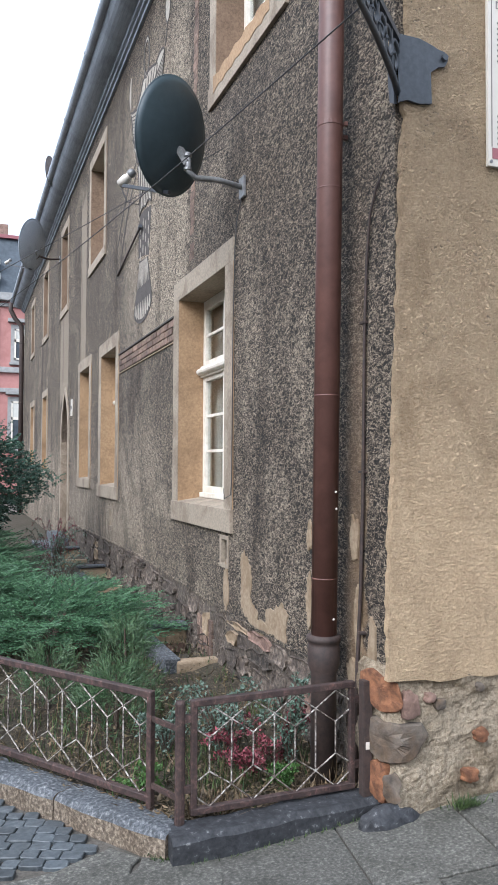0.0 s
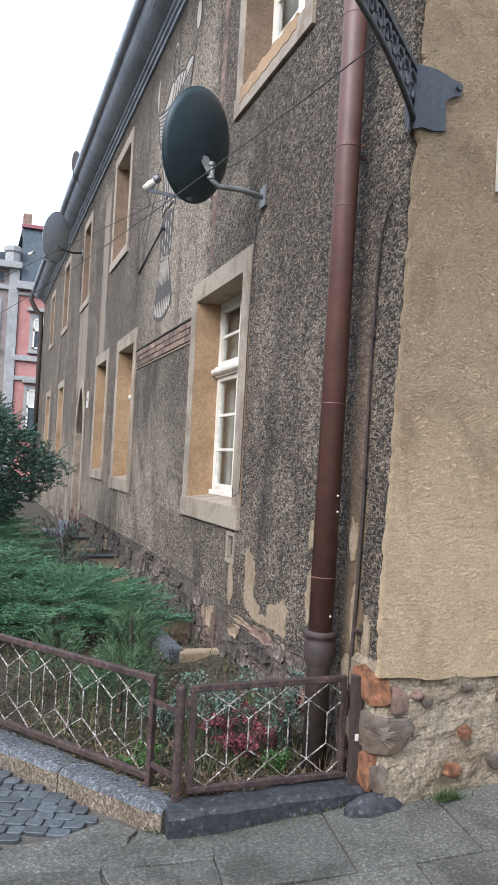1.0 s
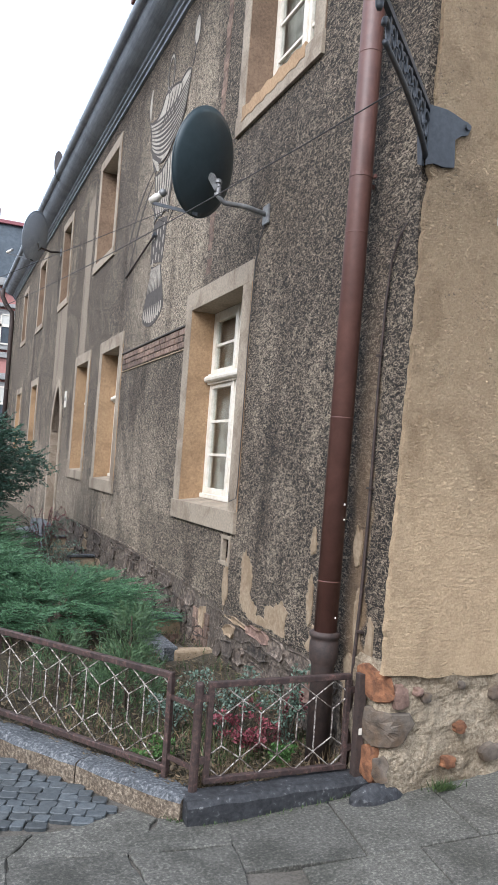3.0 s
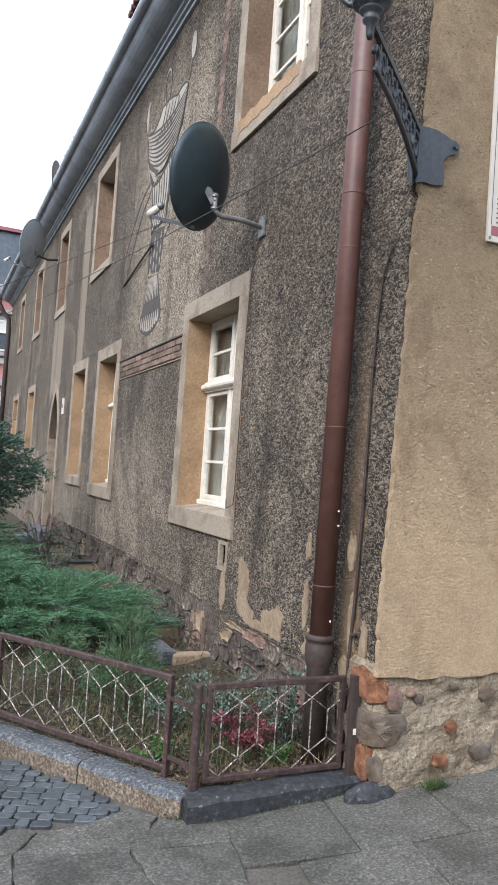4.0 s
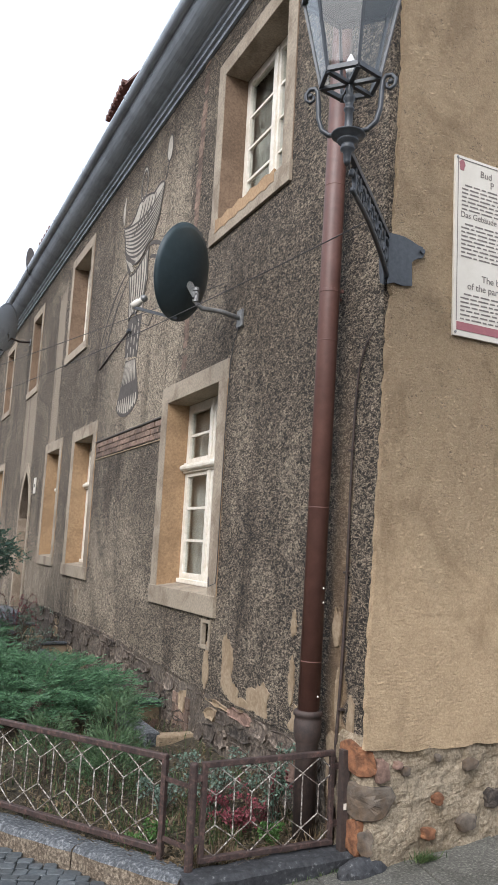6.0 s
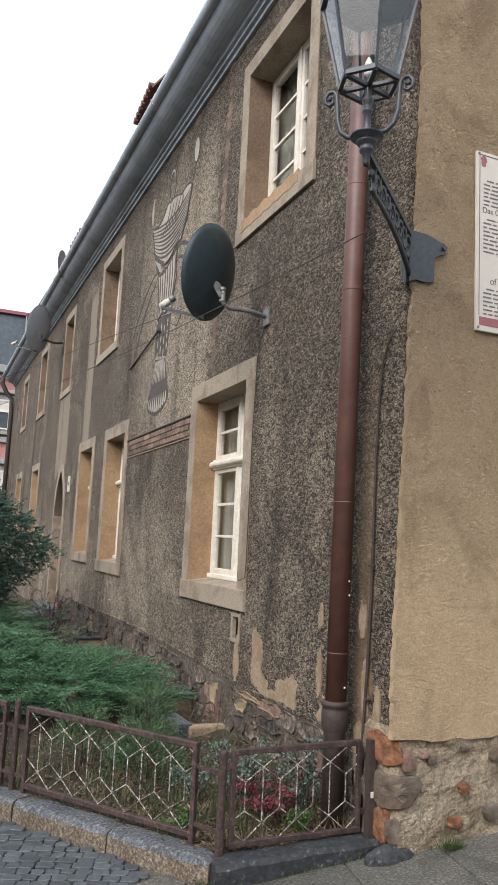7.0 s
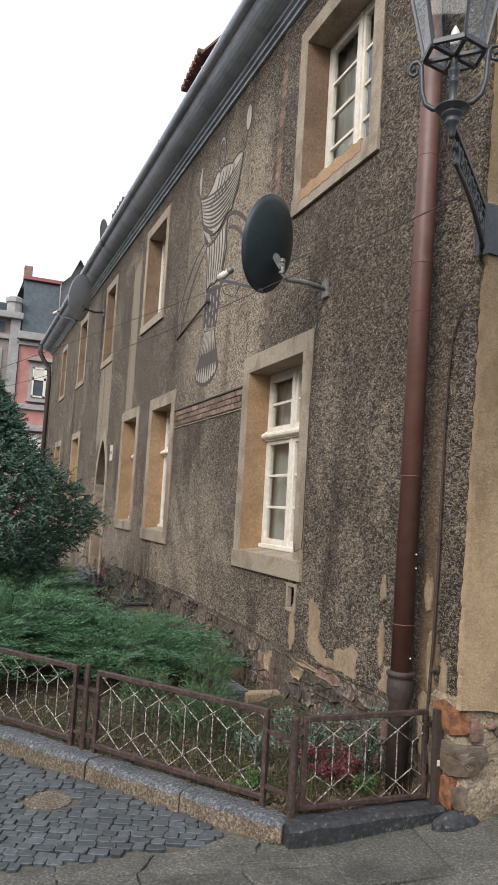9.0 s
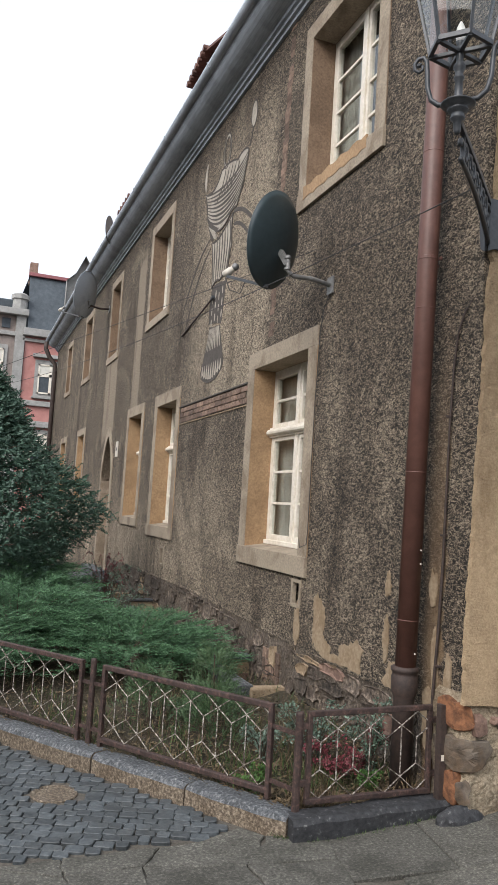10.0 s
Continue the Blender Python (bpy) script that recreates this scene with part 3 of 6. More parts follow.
for k in range(11):
    y = 3.4 + k * 1.95
    dz = -0.12 * max(0.0, (y - 12) / 12) ** 1.5
    bm = bmesh.new()
    tube(bm, [(1.345 + 0.068 * math.cos(a), y, 6.692 + dz + 0.068 * math.sin(a)) for a in [math.pi + math.pi * q / 8 for q in range(9)]], 0.008, 6)
    part("bracket", bm, M_HAZE_GREY, gut)


# ---- windows ----
def stone_piece(name, lo, hi, parent, ochre_faces, label=""):
    bm = box_bm(lo, hi, 0.006)
    for f in bm.faces:
        inner = (lo[0] + 0.05 < f.calc_center_median().x)
        if ochre_faces and inner and abs(f.normal.y if ochre_faces == "y" else f.normal.z) > 0.7:
            f.material_index = 1
    return finish(name, bm, [M_STONE, M_REVEAL if lo[2] < 3.6 else M_REVEAL_UP], parent, label)


def make_window(name, y0, y1, z0, z1, jw, sh, panes, label, n):
    win = thing(name, label, "window", kind="structure")
    xf = FX - 0.014
    xb = FX + 0.30
    stone_piece("jamb", (xf, y0, z0 + sh - 0.05), (xb, y0 + jw, z1 - jw), win, "y")
    stone_piece("jamb", (xf, y1 - jw, z0 + sh - 0.05), (xb, y1, z1 - jw), win, "y")
    stone_piece("lintel", (xf, y0, z1 - jw), (xb, y1, z1), win, "")
    sill = stone_piece("sill", (xf - 0.012, y0 - 0.004, z0), (xb, y1 + 0.004, z0 + sh), win, "")
    for v in sill.data.vertices:
        if v.co.x < xf + 0.03 and v.co.z > z0 + sh * 0.5:
            v.co.z -= 0.045
    a, b, c, d = y0 + jw, y1 - jw, z0 + sh, z1 - jw
    xw = FX + 0.215
    fw = 0.046
    fr = bmesh.new()
    for lo, hi in (((a, c), (a + fw, d)), ((b - fw, c), (b, d)), ((a + fw, c), (b - fw, c + fw)), ((a + fw, d - fw), (b - fw, d))):
        box(fr, (xw, lo[0], lo[1]), (xw + 0.07, hi[0], hi[1]), 0.004)
    frame_part = part("window_frame", fr, M_WHITE, win)
    bm = box_bm((xw - 0.03, a, c - 0.012), (xw + 0.005, b, c + 0.03), 0.008)
    part("weather_bar", bm, M_WHITE, win)
    mid = (a + b) / 2
    bm = box_bm((xw - 0.018, mid - 0.029, c + 0.02), (xw + 0.03, mid + 0.029, d - 0.02), 0.01)
    part("mullion", bm, M_WHITE, win)
    up, lowr = panes
    splits = [(c + fw, d - fw, lowr)]
    if up:
        zt = c + (d - c) * 0.635
        bm = box_bm((xw - 0.03, a + 0.005, zt - 0.05), (xw + 0.03, b - 0.005, zt + 0.05), 0.012)
        part("transom", bm, M_WHITE, win)
        bm = bmesh.new()
        tube(bm, [(xw - 0.035, a + 0.008, zt), (xw - 0.035, b - 0.008, zt)], 0.032, 10)
        part("transom_moulding", bm, M_WHITE, win)
        splits = [(c + fw, zt - 0.05, lowr), (zt + 0.05, d - fw, up)]
    for s0, s1, count in splits:
        for q0, q1 in ((a + fw, mid - 0.03), (mid + 0.03, b - fw)):
            leaf = bmesh.new()
            lw = 0.038
            for lo, hi in (((q0, s0), (q0 + lw, s1)), ((q1 - lw, s0), (q1, s1)), ((q0 + lw, s0), (q1 - lw, s0 + lw)), ((q0 + lw, s1 - lw), (q1 - lw, s1))):
                box(leaf, (xw - 0.004, lo[0], lo[1]), (xw + 0.045, hi[0], hi[1]), 0.005)
            casement = part("casement", leaf, M_WHITE, win)
            for k in range(1, count):
                zz = s0 + lw + (s1 - s0 - 2 * lw) * k / count
                part("glazing_bar", box_bm((xw + 0.006, q0 + lw, zz - 0.012), (xw + 0.034, q1 - lw, zz + 0.012), 0.003), M_WHITE, casement)
            for k in range(count):
                za = s0 + lw + (s1 - s0 - 2 * lw) * k / count
                zb = s0 + lw + (s1 - s0 - 2 * lw) * (k + 1) / count
                pane = part("pane", box_bm((xw + 0.018, q0 + lw - 0.004, za), (xw + 0.022, q1 - lw + 0.004, zb)), M_GLASS, casement)
                pane.visible_shadow = False
    # curtains, one to each side
    for side, (q0, q1) in enumerate(((a - 0.02, a + (b - a) * 0.17), (b - (b - a) * 0.24, b + 0.05))):
        bm = bmesh.new()
        cols = 26
        prev = None
        for k in range(cols + 1):
            yy = q0 + (q1 - q0) * k / cols
            xx = xw + 0.13 + 0.035 * math.sin(k * 1.15 + n) + 0.008 * math.sin(k * 2.7)
            pair = [bm.verts.new((xx, yy, c + 0.02)), bm.verts.new((xx, yy, d - 0.01))]
            if prev:
                bm.faces.new((prev[0], pair[0], pair[1], prev[1]))
            prev = pair
        bmesh.ops.solidify(bm, geom=bm.faces[:], thickness=0.003)
        tagged(finish("curtain", bm, M_CURTAIN, shade=True), "pale gathered curtain hanging behind the window panes", "curtain", "window curtains")
    return win


for n, w in enumerate(WINDOWS):
    kind = "two-leaf cream casement window with transom in a sandstone surround" if w[7][0] else "two-leaf cream casement window in a worn sandstone surround"
    make_window(*w, kind, n)

bm = bmesh.new()
extrude_outline(bm, [(4.16 + k * 0.07, 4.41 + 0.012 * math.sin(k * 2.3)) for k in range(17)] + [(5.28 - k * 0.07, 4.515 + 0.014 * math.sin(k * 1.9 + 1)) for k in range(17)], front, -0.01, -0.0295)
part("broken_edge", bm, M_REVEAL, bpy.data.objects["window_4"], "broken ochre edge of the sill")

# arched doorway
door = thing("door_1", "brown wooden door in a pointed stone arch", "door", kind="structure")
y0, y1, z0, z1 = DOOR
ym = (y0 + y1) / 2


def arch(half_w, spring, apex, n=10):
    """Right half of a pointed arch from springing to apex, about the middle."""
    h = apex - spring
    r = (half_w ** 2 + h ** 2) / (2 * half_w)
    a1 = math.asin(h / r)
    return [(half_w - r + r * math.cos(a1 * k / n), spring + r * math.sin(a1 * k / n)) for k in range(n + 1)]


inner = arch(0.46, 2.0, 2.86)
ring = [(y1, z0), (y1, z1), (y0, z1), (y0, z0), (ym - 0.46, z0)] + [(ym - u, v) for u, v in inner] + [(ym + u, v) for u, v in reversed(inner[:-1])] + [(ym + 0.46, z0)]
bm = bmesh.new()
extrude_outline(bm, ring, front, 0.3, -0.006)
part("arch_surround", bm, M_FACADE, door)
outer = arch(0.60, 2.0, 3.03)
rib = [(ym - u, v) for u, v in [(0.60, z0)] + outer] + [(ym + u, v) for u, v in list(reversed(outer[:-1])) + [(0.60, z0)]]
rib += [(ym + u, v) for u, v in [(0.455, z0)] + inner] + [(ym - u, v) for u, v in list(reversed(inner[:-1])) + [(0.455, z0)]]
bm = bmesh.new()
extrude_outline(bm, rib, front, 0.15, -0.022)
part("arch_rib", bm, M_STONE, door, "pale stone rib of the pointed arch")
bm = bmesh.new()
extrude_outline(bm, [(ym - 0.5, z0), (ym + 0.5, z0), (ym + 0.5, 2.95), (ym - 0.5, 2.95)], front, 0.26, 0.18)
leaf_part = part("door_leaf", bm, M_DOOR, door)
for k in range(6):
    yy = ym - 0.44 + k * 0.15
    part("plank", box_bm((FX + 0.165, yy, z0 + 0.02), (FX + 0.182, yy + 0.14, 2.9), 0.004), M_DOOR, leaf_part)
part("handle", tube_bm([(FX + 0.16, ym + 0.36, 1.45), (FX + 0.11, ym + 0.36, 1.45), (FX + 0.11, ym + 0.26, 1.45)], 0.01, 8), M_CAST, leaf_part)

# ---- ground ----
def ground_z(x, y):
    return 0.11 * max(0.0, x - 1.05) - 0.008


K0 = Vector((0.715, 2.875))
KD = Vector((-0.575, 0.818))       # along the kerb, away from the gate
KN = Vector((0.818, 0.575))        # into the garden


def along(s, d, z):
    p = K0 + KD * s + KN * d
    return Vector((p.x, p.y, z))


bm = bmesh.new()
xs = [-300, -40, -10, -4, -2, -1, 0, 1.05, 1.5, 2, 3, 5, 12, 40, 300]
ys = [-300, -40, -8, -2, 0, 1, 2, 3, 4, 5, 7, 10, 20, 40, 300]
grid = [[bm.verts.new((x, y, min(ground_z(x, y), 0.6) - 0.013)) for x in xs] for y in ys]
for a, b in zip(grid, grid[1:]):
    for k in range(len(xs) - 1):
        bm.faces.new((a[k], a[k + 1], b[k + 1], b[k]))
tagged(finish("ground", bm, M_JOINT), "sandy street bed under setts and slabs", "ground", kind="structure")

# ---- kerb, fence and gate ----
def kerb_stone(s0, s1, drop0=0.0, seed=0):
    r = random.Random(seed)
    bm = bmesh.new()
    n = max(3, int((s1 - s0) / 0.09))
    rings = []
    for k in range(n + 1):
        s = s0 + 0.006 + (s1 - s0 - 0.012) * k / n
        j = [r.uniform(-0.004, 0.004) for _ in range(6)]
        top = 0.1 + j[0]
        end = 0.012 if k in (0, n) else 0.0
        rings.append([bm.verts.new(along(s, d, z)) for d, z in ((0.004 + j[1], -0.12), (-0.002 + j[2] + end, top - 0.03), (0.016 + j[3], top - 0.006 - end), (0.035, top + j[4] - end * 0.5), (0.16 + j[5], top - 0.004 - end * 0.5), (0.18, top - 0.03), (0.18, -0.12))])
    for a, b in zip(rings, rings[1:]):
        for q in range(6):
            f = bm.faces.new((a[q], a[q + 1], b[q + 1], b[q]))
    bm.faces.new(rings[0])
    bm.faces.new(list(reversed(rings[-1])))
    bmesh.ops.recalc_face_normals(bm, faces=bm.faces[:])
    # upward faces take the blue-grey granite, the others the tan one
    for f in bm.faces:
        if f.normal.z > 0.45:
            f.material_index = 1
    return bm


kerb = thing("kerb", "weathered granite kerb with a blue-grey top", "kerb", kind="structure")
cuts = [0.0, 0.664, 1.39, 2.3, 3.15, 4.0, 4.9, 5.8, 6.7]
for i, (a, b) in enumerate(zip(cuts, cuts[1:])):
    finish("kerb_stone", kerb_stone(a, b, seed=i), [M_KERB, M_KERBTOP], kerb)
r = random.Random(21)
bm = bmesh.new()
rings = []
for k in range(13):
    x = 0.735 + 1.07 * k / 12
    top = 0.098 + 0.035 * k / 12 + r.uniform(-0.005, 0.005) - (0.02 if k == 12 else 0)
    y0 = 2.825 + r.uniform(-0.006, 0.006) + (0.03 if k == 12 else 0)
    rings.append([bm.verts.new((x, y, z)) for y, z in ((y0, -0.12), (y0 - 0.002, top - 0.025), (y0 + 0.018, top), (2.955, top + r.uniform(-0.004, 0.004)), (2.97, -0.12))])
for a, b in zip(rings, rings[1:]):
    for q in range(4):
        bm.faces.new((a[q], a[q + 1], b[q + 1], b[q]))
bm.faces.new(rings[0])
bm.faces.new(list(reversed(rings[-1])))
bmesh.ops.recalc_face_normals(bm, faces=bm.faces[:])
part("threshold_stone", bm, M_DARKKERB, kerb, "dark basalt stone, deepened for shade under the gate")

LEVELS = (0.578, 0.508, 0.440, 0.300, 0.235, 0.155)   # frame, upper joints, lower joints of the lattice


def lattice(parent, at, width, first, pitch, odd_first=True):
    """Bent and straight bars of a honeycomb lattice between the uprights; at(u, z) gives a place."""
    top, u, m, m2, l, low = LEVELS
    cols = []
    k = -2
    while first + k * pitch < width + pitch * 2:
        cols.append((first + k * pitch, (k % 2 == 0) == odd_first))
        k += 1
    for x, odd in cols:
        if 0.012 < x < width - 0.012:
            bm = bmesh.new()
            tube(bm, [at(x, m if odd else u), at(x, m2 if odd else l)], 0.0037, 6)
            part("upright_bar", bm, M_BAR, parent)
    for hi, lo in ((top, u), (u, m), (l, m2), (low, l)):
        pts = []
        for x, odd in cols:
            if (hi, lo) in ((top, u), (low, l)):
                z = hi if odd else lo
            else:
                z = lo if odd else hi
            pts.append((x, z))
        run = []
        for (x0, z0), (x1, z1) in zip(pts, pts[1:]):
            if x1 <= 0 or x0 >= width:
                continue
            if x0 < 0:
                z0, x0 = z0 + (z1 - z0) * (0 - x0) / (x1 - x0), 0
            if x1 > width:
                z1, x1 = z0 + (z1 - z0) * (width - x0) / (x1 - x0), width
            if not run:
                run.append(at(x0, z0))
            run.append(at(x1, z1))
        part("bent_bar", tube_bm(run, 0.004, 6), M_BAR, parent)


FD = 0.15


def fence_at(s0):
    return lambda u, z: along(s0 + u, FD, z)


fence = thing("garden_fence", "low rusty brown iron garden fence with peeling white lattice bars", "fence", at=along(0.2, FD, 0.05))


def make_panel(s0, s1):
    base = fence.location

    def at(u, z):
        return along(s0 + u, FD, z) - base

    w = s1 - s0
    bm = bmesh.new()
    beam(bm, at(0, 0.586), at(w, 0.586), 0.032, 0.03)
    beam(bm, at(0, 0.14), at(w, 0.14), 0.032, 0.03)
    for u in (0.012, w - 0.012):
        beam(bm, at(u, 0.06), at(u, 0.575), 0.03, 0.028, up=Vector((KD.x, KD.y, 0)))
    bmesh.ops.bevel(bm, geom=bm.edges[:], offset=0.003, segments=1, affect="EDGES")
    f = part("panel_frame", bm, M_RUST, fence)
    lattice(f, at, w, 0.075, 0.0985)


def make_post(p, h, r, straps):
    bm = bmesh.new()
    lathe(bm, Vector((p[0], p[1], 0.05)) - fence.location, [(r, 0), (r, h - 0.012), (r * 0.85, h - 0.003), (r * 0.4, h)], 12)
    q = part("post", bm, M_RUST, fence)
    for a, b in straps:
        bm = bmesh.new()
        beam(bm, Vector(a) - fence.location, Vector(b) - fence.location, 0.012, 0.022)
        part("strap", bm, M_RUST, q)


make_panel(0.20, 1.475)
make_panel(1.655, 2.93)
make_panel(3.11, 4.385)
make_post((0.795, 2.945), 0.555, 0.0215, [((0.795, 2.945, z), along(0.215, FD, z)) for z in (0.20, 0.485)])
for s in (1.565, 3.02, 4.47):
    p = along(s, FD, 0)
    make_post((p.x, p.y), 0.575, 0.02, [(along(s - 0.085, FD, z), along(s + 0.085, FD, z)) for z in (0.19, 0.47)])
post_wall = thing("gate_post", "square rusty brown gate post against the house corner", "gate post", at=(1.632, 2.88, 0.1))
part("shaft", box_bm((-0.022, -0.022, 0), (0.022, 0.022, 0.53), 0.004), M_CAST, post_wall)
part("paint_fleck", box_bm((-0.012, -0.0245, 0.23), (0.006, -0.0225, 0.262), 0.0008), M_WHITE, post_wall, "fleck of white paint")

gate = thing("garden_gate", "low rusty brown iron garden gate with white lattice bars", "gate", at=(0.84, 2.94, 0.12))


def gate_at(u, z):
    return Vector((u, 0.0, z - 0.12))


GW = 0.765
for nm, a, b in (("top_rail", (0, 0.590), (GW, 0.600)), ("bottom_rail", (0, 0.145), (GW, 0.150))):
    bm = bmesh.new()
    beam(bm, gate_at(*a), gate_at(*b), 0.03, 0.028)
    bmesh.ops.bevel(bm, geom=bm.edges[:], offset=0.003, segments=1, affect="EDGES")
    part(nm, bm, M_RUST, gate)
for u in (0.013, GW - 0.013):
    bm = bmesh.new()
    beam(bm, gate_at(u, 0.135), gate_at(u, 0.585), 0.026, 0.026, up=Vector((0, 1, 0)))
    bmesh.ops.bevel(bm, geom=bm.edges[:], offset=0.003, segments=1, affect="EDGES")
    part("upright", bm, M_RUST, gate)
lattice(gate, gate_at, GW, 0.082, 0.0985)
for z, x0, x1 in ((0.53, -0.04, 0.01), (0.24, -0.04, 0.01), (0.53, GW - 0.01, GW + 0.05), (0.24, GW - 0.01, GW + 0.05)):
    bm = bmesh.new()
    beam(bm, gate_at(x0, z), gate_at(x1, z), 0.02, 0.03)
    part("hinge", bm, M_RUST, gate)

# garden soil
bm = bmesh.new()
rows = []
ny, nx = 110, 26
for j in range(ny + 1):
    y = 2.96 + (24.0 - 2.96) * (j / ny) ** 1.7
    xl = K0.x + KD.x * (y - K0.y) / KD.y + 0.19
    row = []
    for i in range(nx + 1):
        x = xl + (1.72 - xl) * i / nx
        e = 0.07 + 0.09 * min(1, max(0, (x - 1.15) / 0.5)) * min(1, max(0, (y - 3.2) / 0.8))
        z = e + 0.03 * noise.noise(Vector((x * 4, y * 4, 0))) + 0.012 * noise.noise(Vector((x * 17, y * 17, 3)))
        if 0.0 < x - 1.36 < 0.34 and (5.28 < y < 5.85 or 8.75 < y < 9.6):
            z = -0.12
        row.append(bm.verts.new((x, y, z)))
    rows.append(row)
for a, b in zip(rows, rows[1:]):
    for i in range(nx):
        bm.faces.new((a[i], a[i + 1], b[i + 1], b[i]))
tagged(finish("garden_soil", bm, M_SOIL, shade=True), "brown garden soil with leaf litter", "soil", kind="structure")


# cellar window wells along the wall
def make_well(y0, y1, xo, label, ztop):
    t = thing("window_well", label, "window well", "cellar window wells", at=(xo, y0, 0))
    rr2 = random.Random(int(y0 * 10))

    def slab(lo, hi, nm, mat):
        bm = box_bm(lo, hi, 0.018)
        for v in bm.verts:
            v.co += Vector([rr2.uniform(-0.005, 0.005) for _ in range(3)])
        part(nm, bm, mat, t)

    d = 1.69 - xo
    slab((0.02, -0.05, -0.1), (d, 0.05, ztop), "front_wall", M_TAN)
    slab((-0.06, -0.03, -0.1), (0.055, y1 - y0, ztop + 0.02), "side_wall", M_KERBTOP)
    slab((0.02, y1 - y0 - 0.05, -0.1), (d, y1 - y0 + 0.05, ztop + 0.07), "rear_wall", M_TAN)
    slab((-0.03, y1 - y0 - 0.075, ztop + 0.07), (d, y1 - y0 + 0.07, ztop + 0.105), "coping", M_KERBTOP)
    k = 0
    for zz in (-0.02, 0.06):
        for i in range(3):
            slab((0.06 + i * 0.085, y1 - y0 - 0.068, zz), (0.14 + i * 0.085, y1 - y0 - 0.051, zz + 0.07), "brick", M_BRICK)
    return t


make_well(5.16, 5.98, 1.36, "low stone and brick cellar window well beside the plinth", 0.19)
make_well(8.62, 9.72, 1.36, "low stone and brick cellar window well beside the plinth", 0.20)
make_well(11.2, 12.0, 1.30, "low stone and brick cellar window well beside the plinth", 0.2)

# ---- downpipe ----
pipe = thing("downpipe", "brown painted metal downpipe with rusty cast-iron foot", "downpipe", at=(1.562, 3.19, 0.06))


def pipe_y(z):
    """The pipe leans a little towards the corner as it rises."""
    return -0.017 - 0.0225 * z


bm = bmesh.new()
tube(bm, [(0.0, pipe_y(6.45), 6.45), (0, pipe_y(3.2), 3.2), (0, pipe_y(0.7), 0.70)], 0.062, 20)
part("pipe", bm, M_PIPE, pipe, shade=True)
bm = bmesh.new()
tube(bm, [(0, -0.16, 6.40), (-0.05, -0.16, 6.50), (-0.20, -0.16, 6.56), (-0.25, -0.16, 6.60)], 0.055, 16)
part("swan_neck", bm, M_PIPE, pipe, shade=True)
for z in (1.86, 2.85, 3.82, 4.8, 0.99):
    bm = bmesh.new()
    lathe(bm, (0, pipe_y(z), z), [(0.0615, -0.006), (0.0632, -0.005), (0.0632, 0.0), (0.0615, 0.002)], 20)
    part("joint", bm, M_PIPE, pipe, shade=True)
for z in (3.155, 5.2):
    bm = bmesh.new()
    lathe(bm, (0, pipe_y(z), z), [(0.0625, -0.010), (0.0645, -0.009), (0.0645, 0.009), (0.0625, 0.010)], 20)
    beam(bm, (0.06, 0, z), (0.15, 0, z), 0.02, 0.02)
    box(bm, (0.05, pipe_y(z) - 0.06, z - 0.010), (0.065, pipe_y(z) - 0.04, z + 0.010), 0.003)
    part("clamp", bm, M_PIPE, pipe)
bm = bmesh.new()
lathe(bm, (0, -0.03, 0), [(0.062, 0.0), (0.062, 0.54), (0.068, 0.555), (0.076, 0.575), (0.078, 0.60), (0.078, 0.66), (0.074, 0.668), (0.074, 0.685), (0.083, 0.692), (0.083, 0.712), (0.07, 0.72)], 22)
part("cast_foot", bm, M_CAST, pipe, "rusty cast-iron foot with socket", shade=True)
for z, y, x in ((1.32, -0.106, 0.028), (0.80, -0.095, 0.02), (1.40, -0.108, 0.024), (1.42, 0.013, -0.02)):
    bm = bmesh.new()
    bmesh.ops.create_icosphere(bm, subdivisions=1, radius=0.0065, matrix=Matrix.Translation((x, y, z)))
    part("paint_speck", bm, M_WHITE, pipe, "white paint speck")

far_pipe = thing("downpipe", "dark metal downpipe with bent neck at the far house end", "downpipe", at=(1.60, 23.6, 0.0))
part("pipe", tube_bm([(-0.33, 0, 6.42), (-0.33, 0, 6.2), (-0.2, 0, 5.95), (-0.02, 0, 5.75), (0, 0, 5.4), (0, 0, 0.1)], 0.07, 12), M_CAST, far_pipe, shade=True)
for z in (1.6, 3.4, 5.2):
    bm = bmesh.new()
    lathe(bm, (0, 0, z), [(0.072, 0), (0.078, 0.005), (0.078, 0.035), (0.072, 0.04)], 12)
    part("clamp", bm, M_CAST, far_pipe)

# thin conduit on the wall beside the corner
con = thing("wall_conduit", "thin rusty brown cable conduit fixed to the plaster", "conduit", at=(1.69, 3.02, 0.5))
part("tube", tube_bm([(-0.012, 0.03, -0.45), (-0.012, 0.02, 0.15), (-0.006, 0.0, 0.5), (-0.006, -0.02, 0.9), (-0.006, -0.034, 1.7), (-0.006, -0.055, 2.05), (-0.006, -0.085, 2.25), (-0.004, -0.14, 2.36), (0.004, -0.19, 2.42)],
     [0.011, 0.010, 0.009, 0.009, 0.007, 0.007, 0.006, 0.006, 0.004], 8), M_CAST, con, shade=True)
for z in (0.3, 1.05, 1.75):
    part("clip", box_bm((-0.018, -0.035 + 0.012 * (0.9 - z), z), (0.012, 0.005 + 0.012 * (0.9 - z), z + 0.012), 0.003), M_CAST, con)

# ---- satellite dish ----
N = Vector((-0.56, 0.80, 0.20)).normalized()
SIDE = N.cross(Vector((0, 0, 1))).normalized()
TOP = SIDE.cross(N).normalized()


